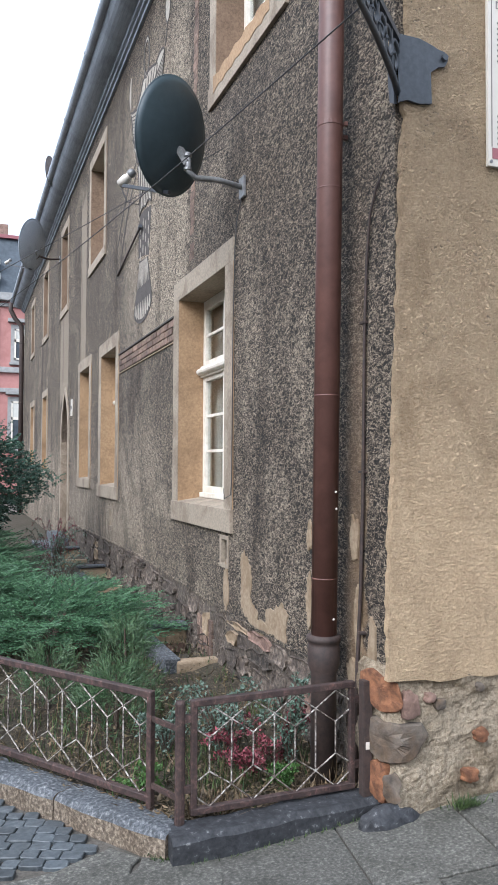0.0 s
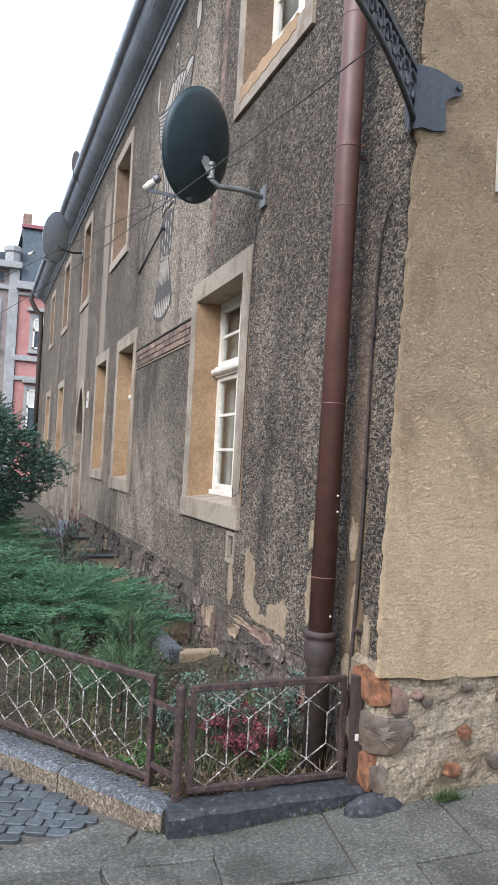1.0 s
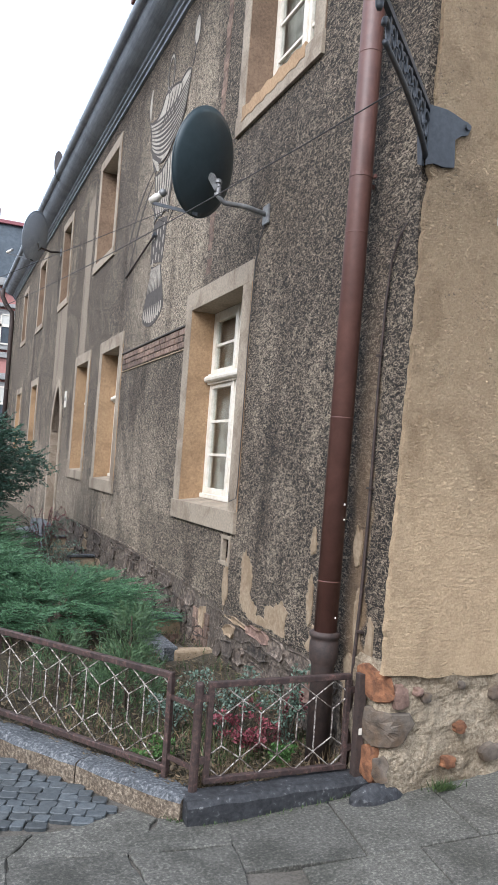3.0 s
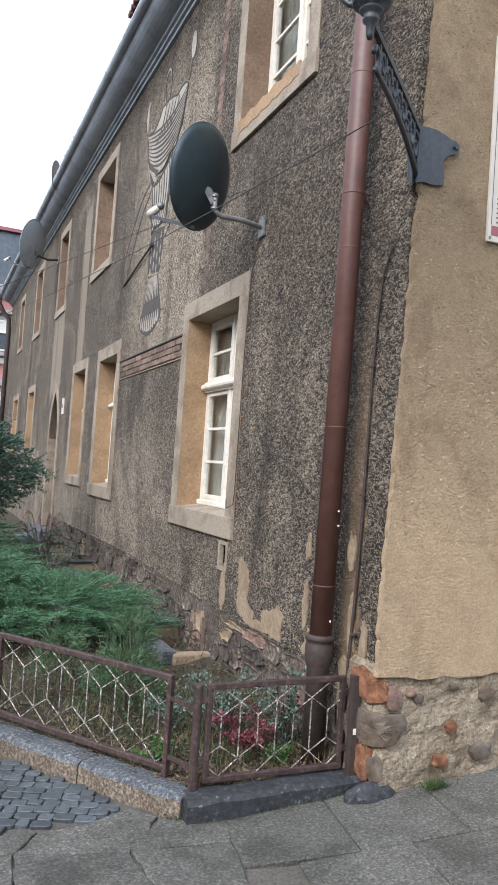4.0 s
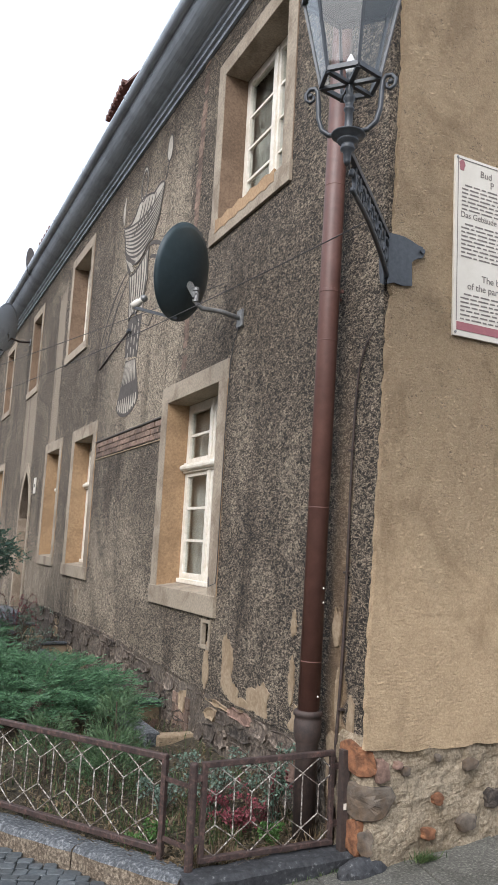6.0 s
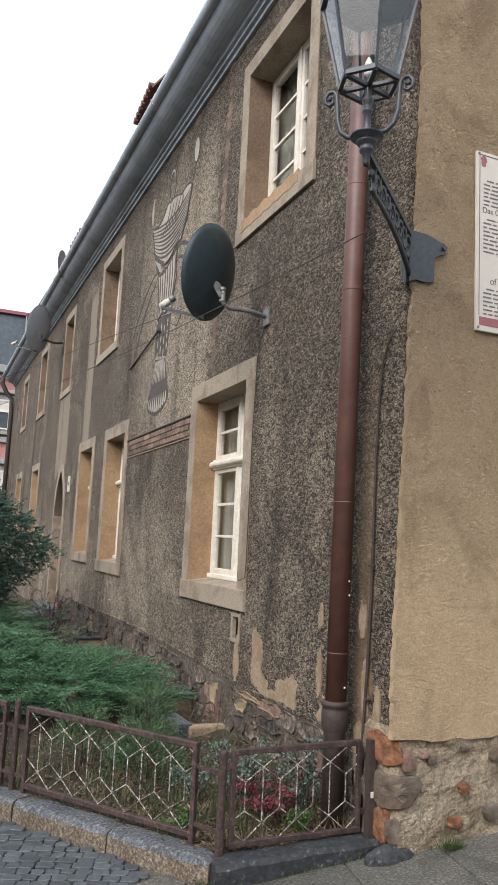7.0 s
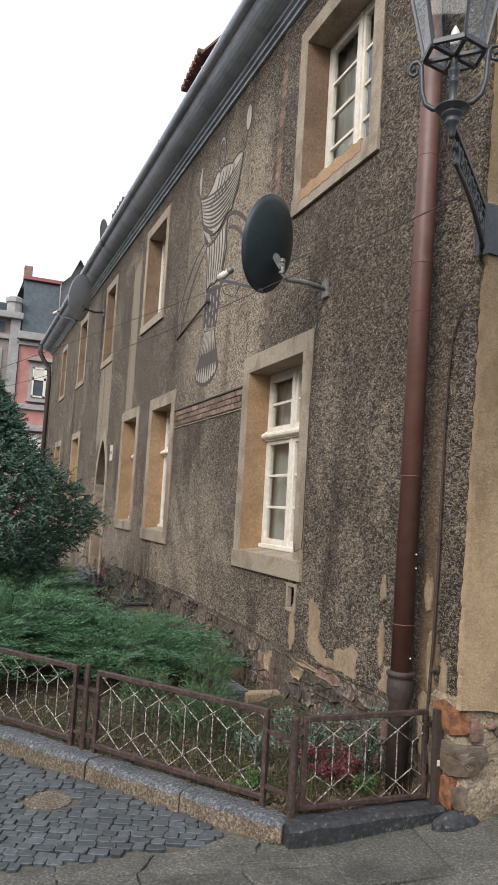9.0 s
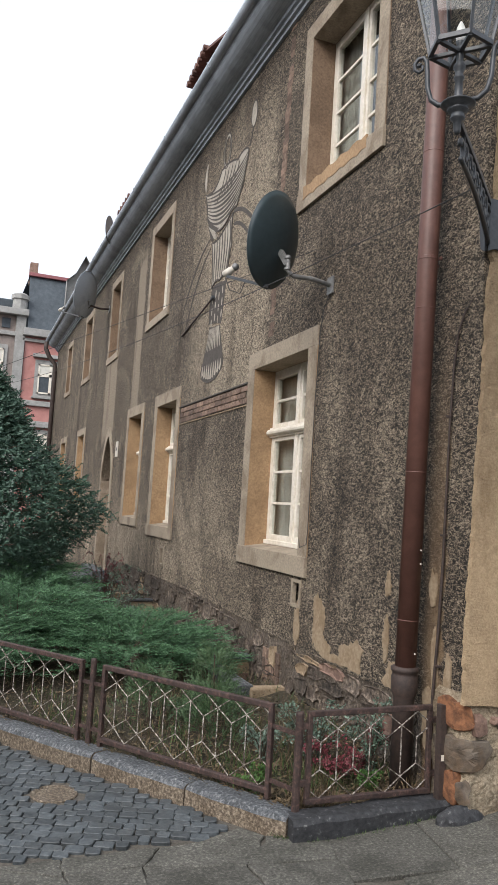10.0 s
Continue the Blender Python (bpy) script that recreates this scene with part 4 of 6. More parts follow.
def make_dish(name_label, centre, wall_pt, joint, wr, hr, mat, n, side, top, lnb_out, mesh_like=False):
    base = Vector(wall_pt)
    t = thing("satellite_dish", name_label, "satellite dish", "satellite dishes", at=base)
    c = Vector(centre) - base
    bm = bmesh.new()
    rings = []
    R, SEG = 9, 40
    for i in range(R + 1):
        q = i / R
        rings.append([bm.verts.new(c + side * (wr * q * math.cos(2 * math.pi * k / SEG)) + top * (hr * q * math.sin(2 * math.pi * k / SEG)) + n * (0.085 * (q * q - 1))) for k in range(SEG)] if i else [bm.verts.new(c - n * 0.085)])
    for k in range(SEG):
        bm.faces.new((rings[0][0], rings[1][k], rings[1][(k + 1) % SEG]))
        for i in range(1, R):
            bm.faces.new((rings[i][k], rings[i + 1][k], rings[i + 1][(k + 1) % SEG], rings[i][(k + 1) % SEG]))
    bmesh.ops.recalc_face_normals(bm, faces=bm.faces[:])
    bmesh.ops.solidify(bm, geom=bm.faces[:], thickness=0.006)
    reflector = part("reflector", bm, mat, t, shade=True)
    bm = bmesh.new()
    tube(bm, [c + side * wr * math.cos(a) + top * hr * math.sin(a) for a in [2 * math.pi * k / 40 for k in range(41)]], 0.007, 6, False)
    part("rim", bm, mat, t, shade=True)
    j = Vector(joint) - base
    part("mast_arm", tube_bm([(0.0, 0, 0), j * 0.45 + Vector((0, 0, -0.01)), Vector((j.x * 0.86, j.y * 0.9, j.z * 0.25)), j * 0.99 + Vector((0, 0, -0.02)), j + Vector((0, 0, 0.1))], 0.019, 10), M_ZINC if not mesh_like else M_CAST, t, shade=True)
    bm = box_bm((-0.012, -0.05, -0.07), (0.004, 0.05, 0.07), 0.003)
    part("wall_plate", bm, M_ZINC, t)
    bm = bmesh.new()
    hub = c - n * 0.085 + top * (-hr * 0.22)
    beam(bm, hub - n * 0.005, j + Vector((0, 0, 0.03)), 0.036, 0.045)
    part("clamp_bracket", bm, M_ZINC, t, "pale zinc mast clamp")
    for dz in (-0.02, 0.07):
        bm = bmesh.new()
        lathe(bm, (j.x, j.y, j.z + dz), [(0.02, 0), (0.028, 0.003), (0.028, 0.018), (0.02, 0.021)], 10)
        part("clamp_nut", bm, M_ZINC, t)
    foot = c - top * hr * 0.97
    end = foot + n * lnb_out + top * 0.05
    bm = bmesh.new()
    beam(bm, foot - n * 0.06, end, 0.028, 0.022)
    part("feed_arm", bm, M_IRON, t)
    d = (c - end).normalized()
    bm = bmesh.new()
    tube(bm, [end - d * 0.02 + top * 0.02, end + d * 0.05 + top * 0.02, end + d * 0.055 + top * 0.02, end + d * 0.10 + top * 0.02], [0.032, 0.032, 0.022, 0.03], 12)
    head = part("receiver_head", bm, M_SIGN, t, "cream plastic receiver head", shade=True)
    bm = bmesh.new()
    bmesh.ops.create_icosphere(bm, subdivisions=2, radius=0.032, matrix=Matrix.Translation(end + d * 0.10 + top * 0.02))
    part("feed_cap", bm, M_ZINC, head, shade=True)
    return t, end


dish, lnb_end = make_dish("dark grey satellite dish on a bent wall arm", (1.225, 4.80, 3.80), (1.69, 4.66, 3.47), (1.30, 4.66, 3.55), 0.345, 0.385, M_DISH, N, SIDE, TOP, 0.40)
bm = bmesh.new()
tube(bm, [lnb_end + Vector((0, 0, -0.02)), lnb_end + Vector((0.03, -0.03, -0.12)), lnb_end + Vector((0.1, -0.1, -0.16)), lnb_end + Vector((0.13, -0.13, -0.05))], 0.0045, 6)
part("cable_loop", bm, M_WIRE, dish)
N2 = Vector((-0.80, 0.57, 0.15)).normalized()
S2 = N2.cross(Vector((0, 0, 1))).normalized()
make_dish("weathered mesh satellite dish on a wall bracket", (1.14, 14.75, 5.76), (1.69, 15.0, 5.60), (1.22, 14.85, 5.53), 0.46, 0.48, M_HAZE_GREY, N2, S2, S2.cross(N2).normalized(), 0.5, True)
rodp = thing("wall_bracket", "rusty iron wire bracket on the house front", "bracket", at=(1.69, 9.1, 3.9))
part("arm", tube_bm([(0.0, 0, 0), (-0.02, -1.3, 0.2)], 0.011, 6), M_CAST, rodp)
part("insulator", tube_bm([(-0.02, -1.3, 0.2), (-0.02, -1.36, 0.215)], 0.022, 8), M_IRON, rodp)
rd = thing("satellite_dish", "small pale satellite dish above the gutter", "satellite dish", "satellite dishes", at=(1.38, 13.75, 6.62))
bm = bmesh.new()
c = Vector((-0.02, 0, 0.22))
ringv = [bm.verts.new(c + Vector((0.24 * math.cos(a) * 0.5, 0.24 * math.cos(a) * 0.86, 0.27 * math.sin(a)))) for a in [2 * math.pi * k / 28 for k in range(28)]]
mid_v = bm.verts.new(c + Vector((0.05, -0.03, 0)))
for k in range(28):
    bm.faces.new((ringv[k], ringv[(k + 1) % 28], mid_v))
bmesh.ops.solidify(bm, geom=bm.faces[:], thickness=0.01)
part("reflector", bm, M_TRIM, rd)
part("mast", tube_bm([(0.25, 0, -0.05), (0.05, 0, 0.2)], 0.018, 8), M_ZINC, rd)

# dish cable down the wall and beside the window
cab = thing("wall_cable", "thin dark aerial cable clipped down the plaster", "cable", at=(1.688, 4.66, 3.4))
part("cable", tube_bm([(0, 0, 0.03), (-0.006, 0.05, -0.06), (-0.004, 0.1, -0.12), (-0.004, 0.14, -0.3), (-0.006, 0.165, -0.9), (-0.006, 0.172, -1.9), (-0.014, 0.17, -2.02), (-0.03, 0.26, -2.05), (-0.02, 0.3, -1.98)], 0.0038, 6), M_WIRE, cab)

# ---- lamp bracket and lantern ----
W0 = Vector((1.70, 2.71, 3.2))
LC = Vector((0.972, 2.02, 3.5))                   # foot of the lantern
OUT = Vector((LC.x - W0.x, LC.y - W0.y, 0)).normalized()
REACH = math.hypot(LC.x - W0.x, LC.y - W0.y)
lamp = thing("street_lamp", "grey-black cast-iron bracket lamp with hexagonal glazed lantern", "street lamp", at=W0)


def on_arm(s, z, k=0.0):
    return OUT * s + Vector((0, 0, z - W0.z)) + OUT.cross(Vector((0, 0, 1))) * k


bm = bmesh.new()
plate = [(0.165, 3.19), (0.16, 3.33), (0.20, 3.36), (0.235, 3.37), (0.25, 3.40), (0.235, 3.435), (0.20, 3.44), (0.16, 3.455), (0.10, 3.47), (0.0, 3.47), (0.0, 3.17), (0.04, 3.185), (0.10, 3.178)]
extrude_outline(bm, [(u, v - W0.z) for u, v in plate], lambda u, v, d: (u - 0.012, -0.012 - d, v), 0.0, 0.014)
part("corner_plate", bm, M_IRON, lamp)
bm = bmesh.new()
plate = [(0.0, 3.17), (0.0, 3.47), (0.035, 3.46), (0.05, 3.42), (0.05, 3.30), (0.035, 3.19)]
extrude_outline(bm, [(u, v - W0.z) for u, v in plate], lambda u, v, d: (-0.012 - d, u, v), 0.0, 0.014)
part("corner_plate", bm, M_IRON, lamp)
for p, ax in (((0.215, -0.03, 0.205), Vector((0, -1, 0))), ((-0.03, 0.03, 0.19), Vector((-1, 0, 0)))):
    bm = bmesh.new()
    tube(bm, [Vector(p) - ax * 0.004, Vector(p) + ax * 0.012], 0.016, 6)
    part("bolt", bm, M_IRON, lamp)
# straight upper bar, curved lower bar, scrolls between
bm = bmesh.new()
pts = [on_arm(0.01, 3.455), on_arm(REACH * 0.5, 3.46), on_arm(REACH - 0.02, 3.455)]
for a, b in zip(pts, pts[1:]):
    beam(bm, a, b, 0.022, 0.028)
part("upper_bar", bm, M_IRON, lamp)


def lower_z(q):
    return 3.215 + 0.095 * q ** 0.55 + 0.03 * math.sin(q * math.pi)


bm = bmesh.new()
pts = [on_arm(0.015 + (REACH - 0.12) * k / 14, lower_z(k / 14)) for k in range(15)]
tube(bm, pts, [0.0155 - 0.004 * k / 14 for k in range(15)], 8)
part("lower_bar", bm, M_IRON, lamp, shade=True)
tip = [on_arm(REACH - 0.105 + 0.055 * math.cos(a) * (1 - k * 0.045), lower_z(1.0) + 0.052 - 0.055 * math.sin(a) * (1 - k * 0.045)) for k, a in enumerate([math.pi * 0.5 + 0.4 * k for k in range(13)])]
bm = bmesh.new()
tube(bm, tip, 0.012, 8)
part("end_scroll", bm, M_IRON, lamp, shade=True)
for i in range(8):
    q = 0.06 + i * 0.115
    s = 0.02 + (REACH - 0.12) * q
    zl = lower_z(q)
    cz, ra = (zl + 3.445) / 2, max(0.03, (3.445 - zl) / 2 - 0.014)
    bm = bmesh.new()
    sgn = 1 if i % 2 else -1
    sp = [on_arm(s + sgn * ra * 0.9 * (1 - k * 0.05) * math.cos(0.55 * k), cz + ra * (1 - k * 0.05) * math.sin(0.55 * k)) for k in range(16)]
    tube(bm, sp, [0.011 - 0.0004 * k for k in range(16)], 6)
    part("scroll", bm, M_IRON, lamp, shade=True)
    bm = bmesh.new()
    beam(bm, on_arm(s + 0.04, zl), on_arm(s + 0.055, 3.445), 0.012, 0.02)
    bmesh.ops.create_icosphere(bm, subdivisions=1, radius=0.016, matrix=Matrix.Translation(on_arm(s + 0.047, (zl + 3.445) / 2)))
    part("leaf_boss", bm, M_IRON, lamp)
bm = bmesh.new()
lathe(bm, LC - W0, [(0.010, -0.125), (0.016, -0.11), (0.019, -0.065), (0.032, -0.056), (0.034, -0.046), (0.028, -0.038), (0.03, -0.026), (0.046, -0.018), (0.048, -0.008), (0.036, -0.002), (0.074, 0.010), (0.079, 0.016), (0.07, 0.022), (0.022, 0.030), (0.018, 0.05), (0.018, 0.13), (0.024, 0.135), (0.024, 0.145), (0.018, 0.15), (0.018, 0.17), (0.027, 0.185), (0.027, 0.2), (0.016, 0.215), (0.016, 0.30), (0.022, 0.31)], 18)
part("stem", bm, M_IRON, lamp, shade=True)
HZ = 0.275                        # lower ring above the foot
HR, HT, HH = 0.138, 0.238, 0.45   # ring radii and pane height
yaw = radians(-48) - math.pi / 6


def hexp(r, z, k):
    a = yaw + math.pi / 6 + k * math.pi / 3
    return (LC - W0) + Vector((r * math.cos(a), r * math.sin(a), z))


lantern = part("lantern_frame", bmesh.new(), M_IRON, lamp)
bm = bmesh.new()
for k in range(6):
    beam(bm, hexp(HR, HZ, k), hexp(HR, HZ, k + 1), 0.018, 0.022)
    beam(bm, hexp(HR, HZ, k), hexp(HT, HZ + HH, k), 0.013, 0.013)
    beam(bm, hexp(HT, HZ + HH, k), hexp(HT, HZ + HH, k + 1), 0.022, 0.03)
for k in (0, 1, 2):
    beam(bm, hexp(HR, HZ - 0.01, k), hexp(HR, HZ - 0.01, k + 3), 0.02, 0.016)
bm.to_mesh(lantern.data)
bm.free()
for k in range(6):
    bm = bmesh.new()
    q = [hexp(HR, HZ, k), hexp(HR, HZ, k + 1), hexp(HT, HZ + HH, k + 1), hexp(HT, HZ + HH, k)]
    bm.faces.new([bm.verts.new(p) for p in q])
    bmesh.ops.solidify(bm, geom=bm.faces[:], thickness=0.003)
    pane = part("pane", bm, M_LAMPGLASS, lantern)
    pane.visible_shadow = False
bm = bmesh.new()
lathe(bm, LC - W0, [(HT + 0.02, HZ + HH), (HT + 0.02, HZ + HH + 0.02), (0.12, HZ + HH + 0.14), (0.07, HZ + HH + 0.16), (0.07, HZ + HH + 0.22), (0.02, HZ + HH + 0.27)], 6)
part("lantern_roof", bm, M_IRON, lamp)
for sg in (-1, 1):
    ax = Vector((0.669, -0.743, 0)) * sg
    cc = LC - W0
    prof_pts = [(0.05, 0.025), (0.09, 0.03), (0.125, 0.06), (0.142, 0.12), (0.146, 0.19), (0.15, 0.25), (0.165, 0.272), (0.19, 0.272), (0.208, 0.25), (0.205, 0.22), (0.185, 0.205), (0.168, 0.215), (0.17, 0.235)]
    bm = bmesh.new()
    tube(bm, [cc + ax * a + Vector((0, 0, b)) for a, b in prof_pts], [0.012] * 5 + [0.011, 0.010, 0.010, 0.010, 0.009, 0.009, 0.008, 0.008], 6)
    part("cradle_scroll", bm, M_IRON, lamp, shade=True)
    bm = bmesh.new()
    bmesh.ops.create_icosphere(bm, subdivisions=1, radius=0.014, matrix=Matrix.Translation(cc + ax * 0.185 + Vector((0, 0, 0.24))))
    part("knob", bm, M_IRON, lamp)
bm = bmesh.new()
lathe(bm, LC - W0 + Vector((0, 0, 0.31)), [(0.016, 0), (0.022, 0.02), (0.024, 0.04), (0.018, 0.07), (0.004, 0.10)], 14)
part("bulb", bm, M_BULB, lamp, "unlit white candle bulb", shade=True)
W_SOCK = Vector((1.317, 2.36, 3.323))

# ---- overhead wires ----
def wire(a, b, sag, label, r=0.0055):
    a, b = Vector(a), Vector(b)
    t = thing("overhead_wire", label, "wire", "overhead wires", at=a)
    pts = []
    for k in range(31):
        q = k / 30
        p = a.lerp(b, q) - a
        p.z -= 4 * sag * q * (1 - q)
        pts.append(p)
    part("cable", tube_bm(pts, r, 6), M_WIRE, t)
    return t


wire(W_SOCK, (-2.49, 24.0, 4.925), 0.66, "dark overhead cable strung from the lamp bracket", 0.0034)
wire((1.62, 4.87, 3.81), (-8.37, 24.0, 1.29), 0.074, "thin grey overhead cable crossing before the house", 0.0032)

# ---- information board ----
board = thing("information_board", "off-white printed history board with maroon foot band", "sign", at=(2.152, EY - 0.012, 2.955))
part("panel", box_bm((0, -0.018, 0), (0.80, 0, 1.12), 0.003), M_SIGN, board)
part("foot_band", box_bm((0.022, -0.0205, 0.035), (0.778, -0.0185, 0.085)), M_MAROON, board, "maroon printed band")
for lo, hi in (((0.018, 0.09), (0.022, 1.098)), ((0.018, 1.098), (0.78, 1.102))):
    part("border_line", box_bm((lo[0], -0.0202, lo[1]), (hi[0], -0.0185, hi[1])), M_INK, board)
for u, v in ((0.015, 0.02), (0.015, 1.105)):
    part("screw", tube_bm([(u, -0.018, v), (u, -0.023, v)], 0.008, 8), M_ZINC, board)
bm = bmesh.new()
extrude_outline(bm, ragged(0.05, 1.06, 0.022, 0.03, 12, 0.25, 5), lambda u, v, d: (u, -0.0185 - d, v), 0.0, 0.002)
part("emblem", bm, M_MAROON, board, "small maroon crest shape")


def lettering(text, u, v, size):
    cu = bpy.data.curves.new("lettering", "FONT")
    cu.body, cu.size, cu.extrude = text, size, 0.0005
    tmp = bpy.data.objects.new("lettering", cu)
    scene.collection.objects.link(tmp)
    me = bpy.data.meshes.new_from_object(tmp.evaluated_get(bpy.context.evaluated_depsgraph_get()))
    bpy.data.objects.remove(tmp)
    me.transform(pose(u, -0.0195, v, 90, 0, 0))
    me.materials.clear()
    me.materials.append(M_INK)
    ob = new("lettering", me)
    ob.parent = board
    return ob


for text, u, v, size in (("Bud", 0.19, 1.02, 0.06), ("P", 0.27, 0.965, 0.06), ("Das Gebäude", 0.04, 0.735, 0.052), ("The b", 0.21, 0.355, 0.06), ("of the par", 0.10, 0.295, 0.06)):
    lettering(text, u, v, size)
rt = random.Random(9)
for top_v, lines in ((0.935, 7), (0.69, 9), (0.255, 7)):
    for k in range(lines):
        v = top_v - k * 0.0255
        u = 0.05 if k else 0.075
        while u < 0.74:
            w = rt.uniform(0.025, 0.085)
            part("print_bar", box_bm((u, -0.0196, v), (min(u + w, 0.75), -0.0185, v + 0.009)), M_INK, board)
            u += w + 0.014

# ---- plants ----
def foliage_mesh(name, tris_v, tris_f, mat, parent, label=""):
    me = bpy.data.meshes.new(name)
    me.from_pydata(tris_v, [], tris_f)
    me.materials.append(mat)
    ob = new(name, me)
    ob.parent = parent
    if label:
        ob["label"] = label
    return ob


def leaf_quad(vs, fs, p, d, s, length, width, curl=0.0):
    """A pointed leaf or needle tuft: two folded triangles along d with width along s."""
    i = len(vs)
    m = p + d * length * 0.45
    nrm = d.cross(s)
    vs.extend([p, m + s * width * 0.5 + nrm * curl, p + d * length, m - s * width * 0.5 + nrm * curl])
    fs.append((i, i + 1, i + 2, i + 3))


def rand_dir(r):
    z = r.uniform(-1, 1)
    a = r.uniform(0, 2 * math.pi)
    q = math.sqrt(1 - z * z)
    return Vector((q * math.cos(a), q * math.sin(a), z))


def twig(vs, fs, r, base, d, length, needles, nl, nw, spread=0.7, flat=False):
    d = d.normalized()
    s = d.cross(Vector((0, 0, 1)) if abs(d.z) < 0.9 else Vector((1, 0, 0))).normalized()
    u = s.cross(d)
    for k in range(needles):
        q = (k + r.random()) / needles
        a = r.choice((0, math.pi)) + r.uniform(-0.5, 0.5) if flat else r.uniform(0, 2 * math.pi)
        out = s * math.cos(a) + u * math.sin(a)
        nd = (d * (1 - spread * 0.5) + out * spread).normalized()
        leaf_quad(vs, fs, base + d * length * q, nd, nd.cross(d + rand_dir(r) * 0.5).normalized(), nl * (1.1 - 0.5 * q) * r.uniform(0.7, 1.2), nw)


# tall dark yew
yew = thing("yew_tree", "tall dense dark green yew with drooping fine twigs", "tree", at=(-0.9, 9.6, 0.03))
ry = random.Random(31)
bm = bmesh.new()
tube(bm, [(0, 0, -0.05), (0.03, 0.0, 0.6), (0.0, 0.05, 1.6), (0.04, 0.02, 2.6), (0.02, 0, 3.1)], [0.11, 0.09, 0.065, 0.035, 0.01], 10)
trunk = part("trunk", bm, M_BARK, yew, "reddish brown trunk", shade=True)


def yew_radius(z):
    return 1.95 * max(0.0, 1 - (z - 1.5) / 1.95) if z > 1.5 else 1.95 - 0.45 * (1.5 - z) / 1.1


for k in range(46):
    z = 0.45 + 2.5 * k / 46
    a = k * 2.4
    L = yew_radius(z) * 0.8
    bm = bmesh.new()
    tube(bm, [(0, 0, z - 0.25), (math.cos(a) * L * 0.5, math.sin(a) * L * 0.5, z - 0.05), (math.cos(a) * L, math.sin(a) * L, z + 0.05)], [0.028, 0.018, 0.006], 6)
    part("limb", bm, M_BARK, yew)
vs, fs = [], []
for k in range(15000):
    z = 0.38 + 2.95 * ry.random() ** 1.15
    a = ry.uniform(0, 2 * math.pi)
    lump = 0.84 + 0.30 * noise.noise(Vector((math.cos(a) * 2.2, math.sin(a) * 2.2, z * 1.9)))
    rad = yew_radius(z) * lump * math.sqrt(ry.uniform(0.05, 0.5) if k % 4 == 0 else ry.uniform(0.45, 1.0))
    out = Vector((math.cos(a), math.sin(a), 0))
    base = out * rad + Vector((0, 0, z))
    d = (out + Vector((0, 0, ry.uniform(-0.75, 0.75))) + rand_dir(ry) * 0.55).normalized()
    twig(vs, fs, ry, base, d, ry.uniform(0.10, 0.20), 12, 0.05, 0.019, 0.8, True)
foliage_mesh("crown", vs, fs, L_YEW, yew)


# low spreading junipers: arching branches in layers, each a flat feather of side sprays
def make_juniper(x, y, rx, ry_, h, seed, branches):
    r = random.Random(seed)
    t = thing("juniper_shrub", "low spreading green juniper with feathery layered branches", "shrub", "spreading junipers", at=(x, y, 0.06))
    vs, fs = [], []
    for k in range(branches):
        a = k * 2.399963 + r.uniform(-0.25, 0.25)
        reach = math.sqrt(r.uniform(0.10, 1.0)) * (0.86 + 0.25 * noise.noise(Vector((math.cos(a) * 2.0 + seed, math.sin(a) * 2.0, 0))))
        tier = r.choice((0.55, 0.75, 0.9, 1.05)) + r.uniform(-0.05, 0.05)
        end = Vector((math.cos(a) * rx * reach, math.sin(a) * ry_ * reach, h * tier * (1.02 - 0.55 * reach ** 2)))
        start = Vector((end.x * 0.12, end.y * 0.12, 0.04))
        bow = Vector((end.x * 0.45, end.y * 0.45, end.z * 1.0 + 0.02))
        pts = [start.lerp(bow, q).lerp(bow.lerp(end, q), q) for q in [i / 11 for i in range(12)]]
        if k % 6 == 0:
            part("stem", tube_bm(pts[:9], [0.014 - 0.0013 * i for i in range(9)], 5), M_BARK, t)
        length = (end - start).length
        steps = max(5, int(length * 0.62 / 0.035))
        for i in range(steps):
            q = 0.38 + 0.62 * (i + r.random()) / steps
            f = q * 10.999
            j = int(f)
            p = pts[j].lerp(pts[j + 1], f - j)
            d = (pts[j + 1] - pts[j]).normalized()
            side = d.cross(Vector((0, 0, 1))).normalized()
            for sg in (-1, 1):
                dd = (d * 0.75 + side * sg * r.uniform(0.45, 0.95) + Vector((0, 0, r.uniform(0.0, 0.34)))).normalized()
                twig(vs, fs, r, p, dd, (0.17 - 0.085 * q) * r.uniform(0.75, 1.25), 15, 0.025, 0.0056, 0.5, True)
        twig(vs, fs, r, end, (end - pts[-3]).normalized() + Vector((0, 0, 0.25)), 0.10, 10, 0.028, 0.008, 0.45, True)
    foliage_mesh("foliage", vs, fs, L_JUNI, t)
    return t


make_juniper(0.62, 6.2, 1.15, 1.0, 0.56, 41, 330)
make_juniper(-0.35, 6.75, 1.25, 1.05, 0.78, 42, 360)
make_juniper(-0.9, 5.9, 0.8, 0.6, 0.5, 43, 190)
make_juniper(-0.05, 8.7, 1.05, 0.85, 0.80, 44, 240)


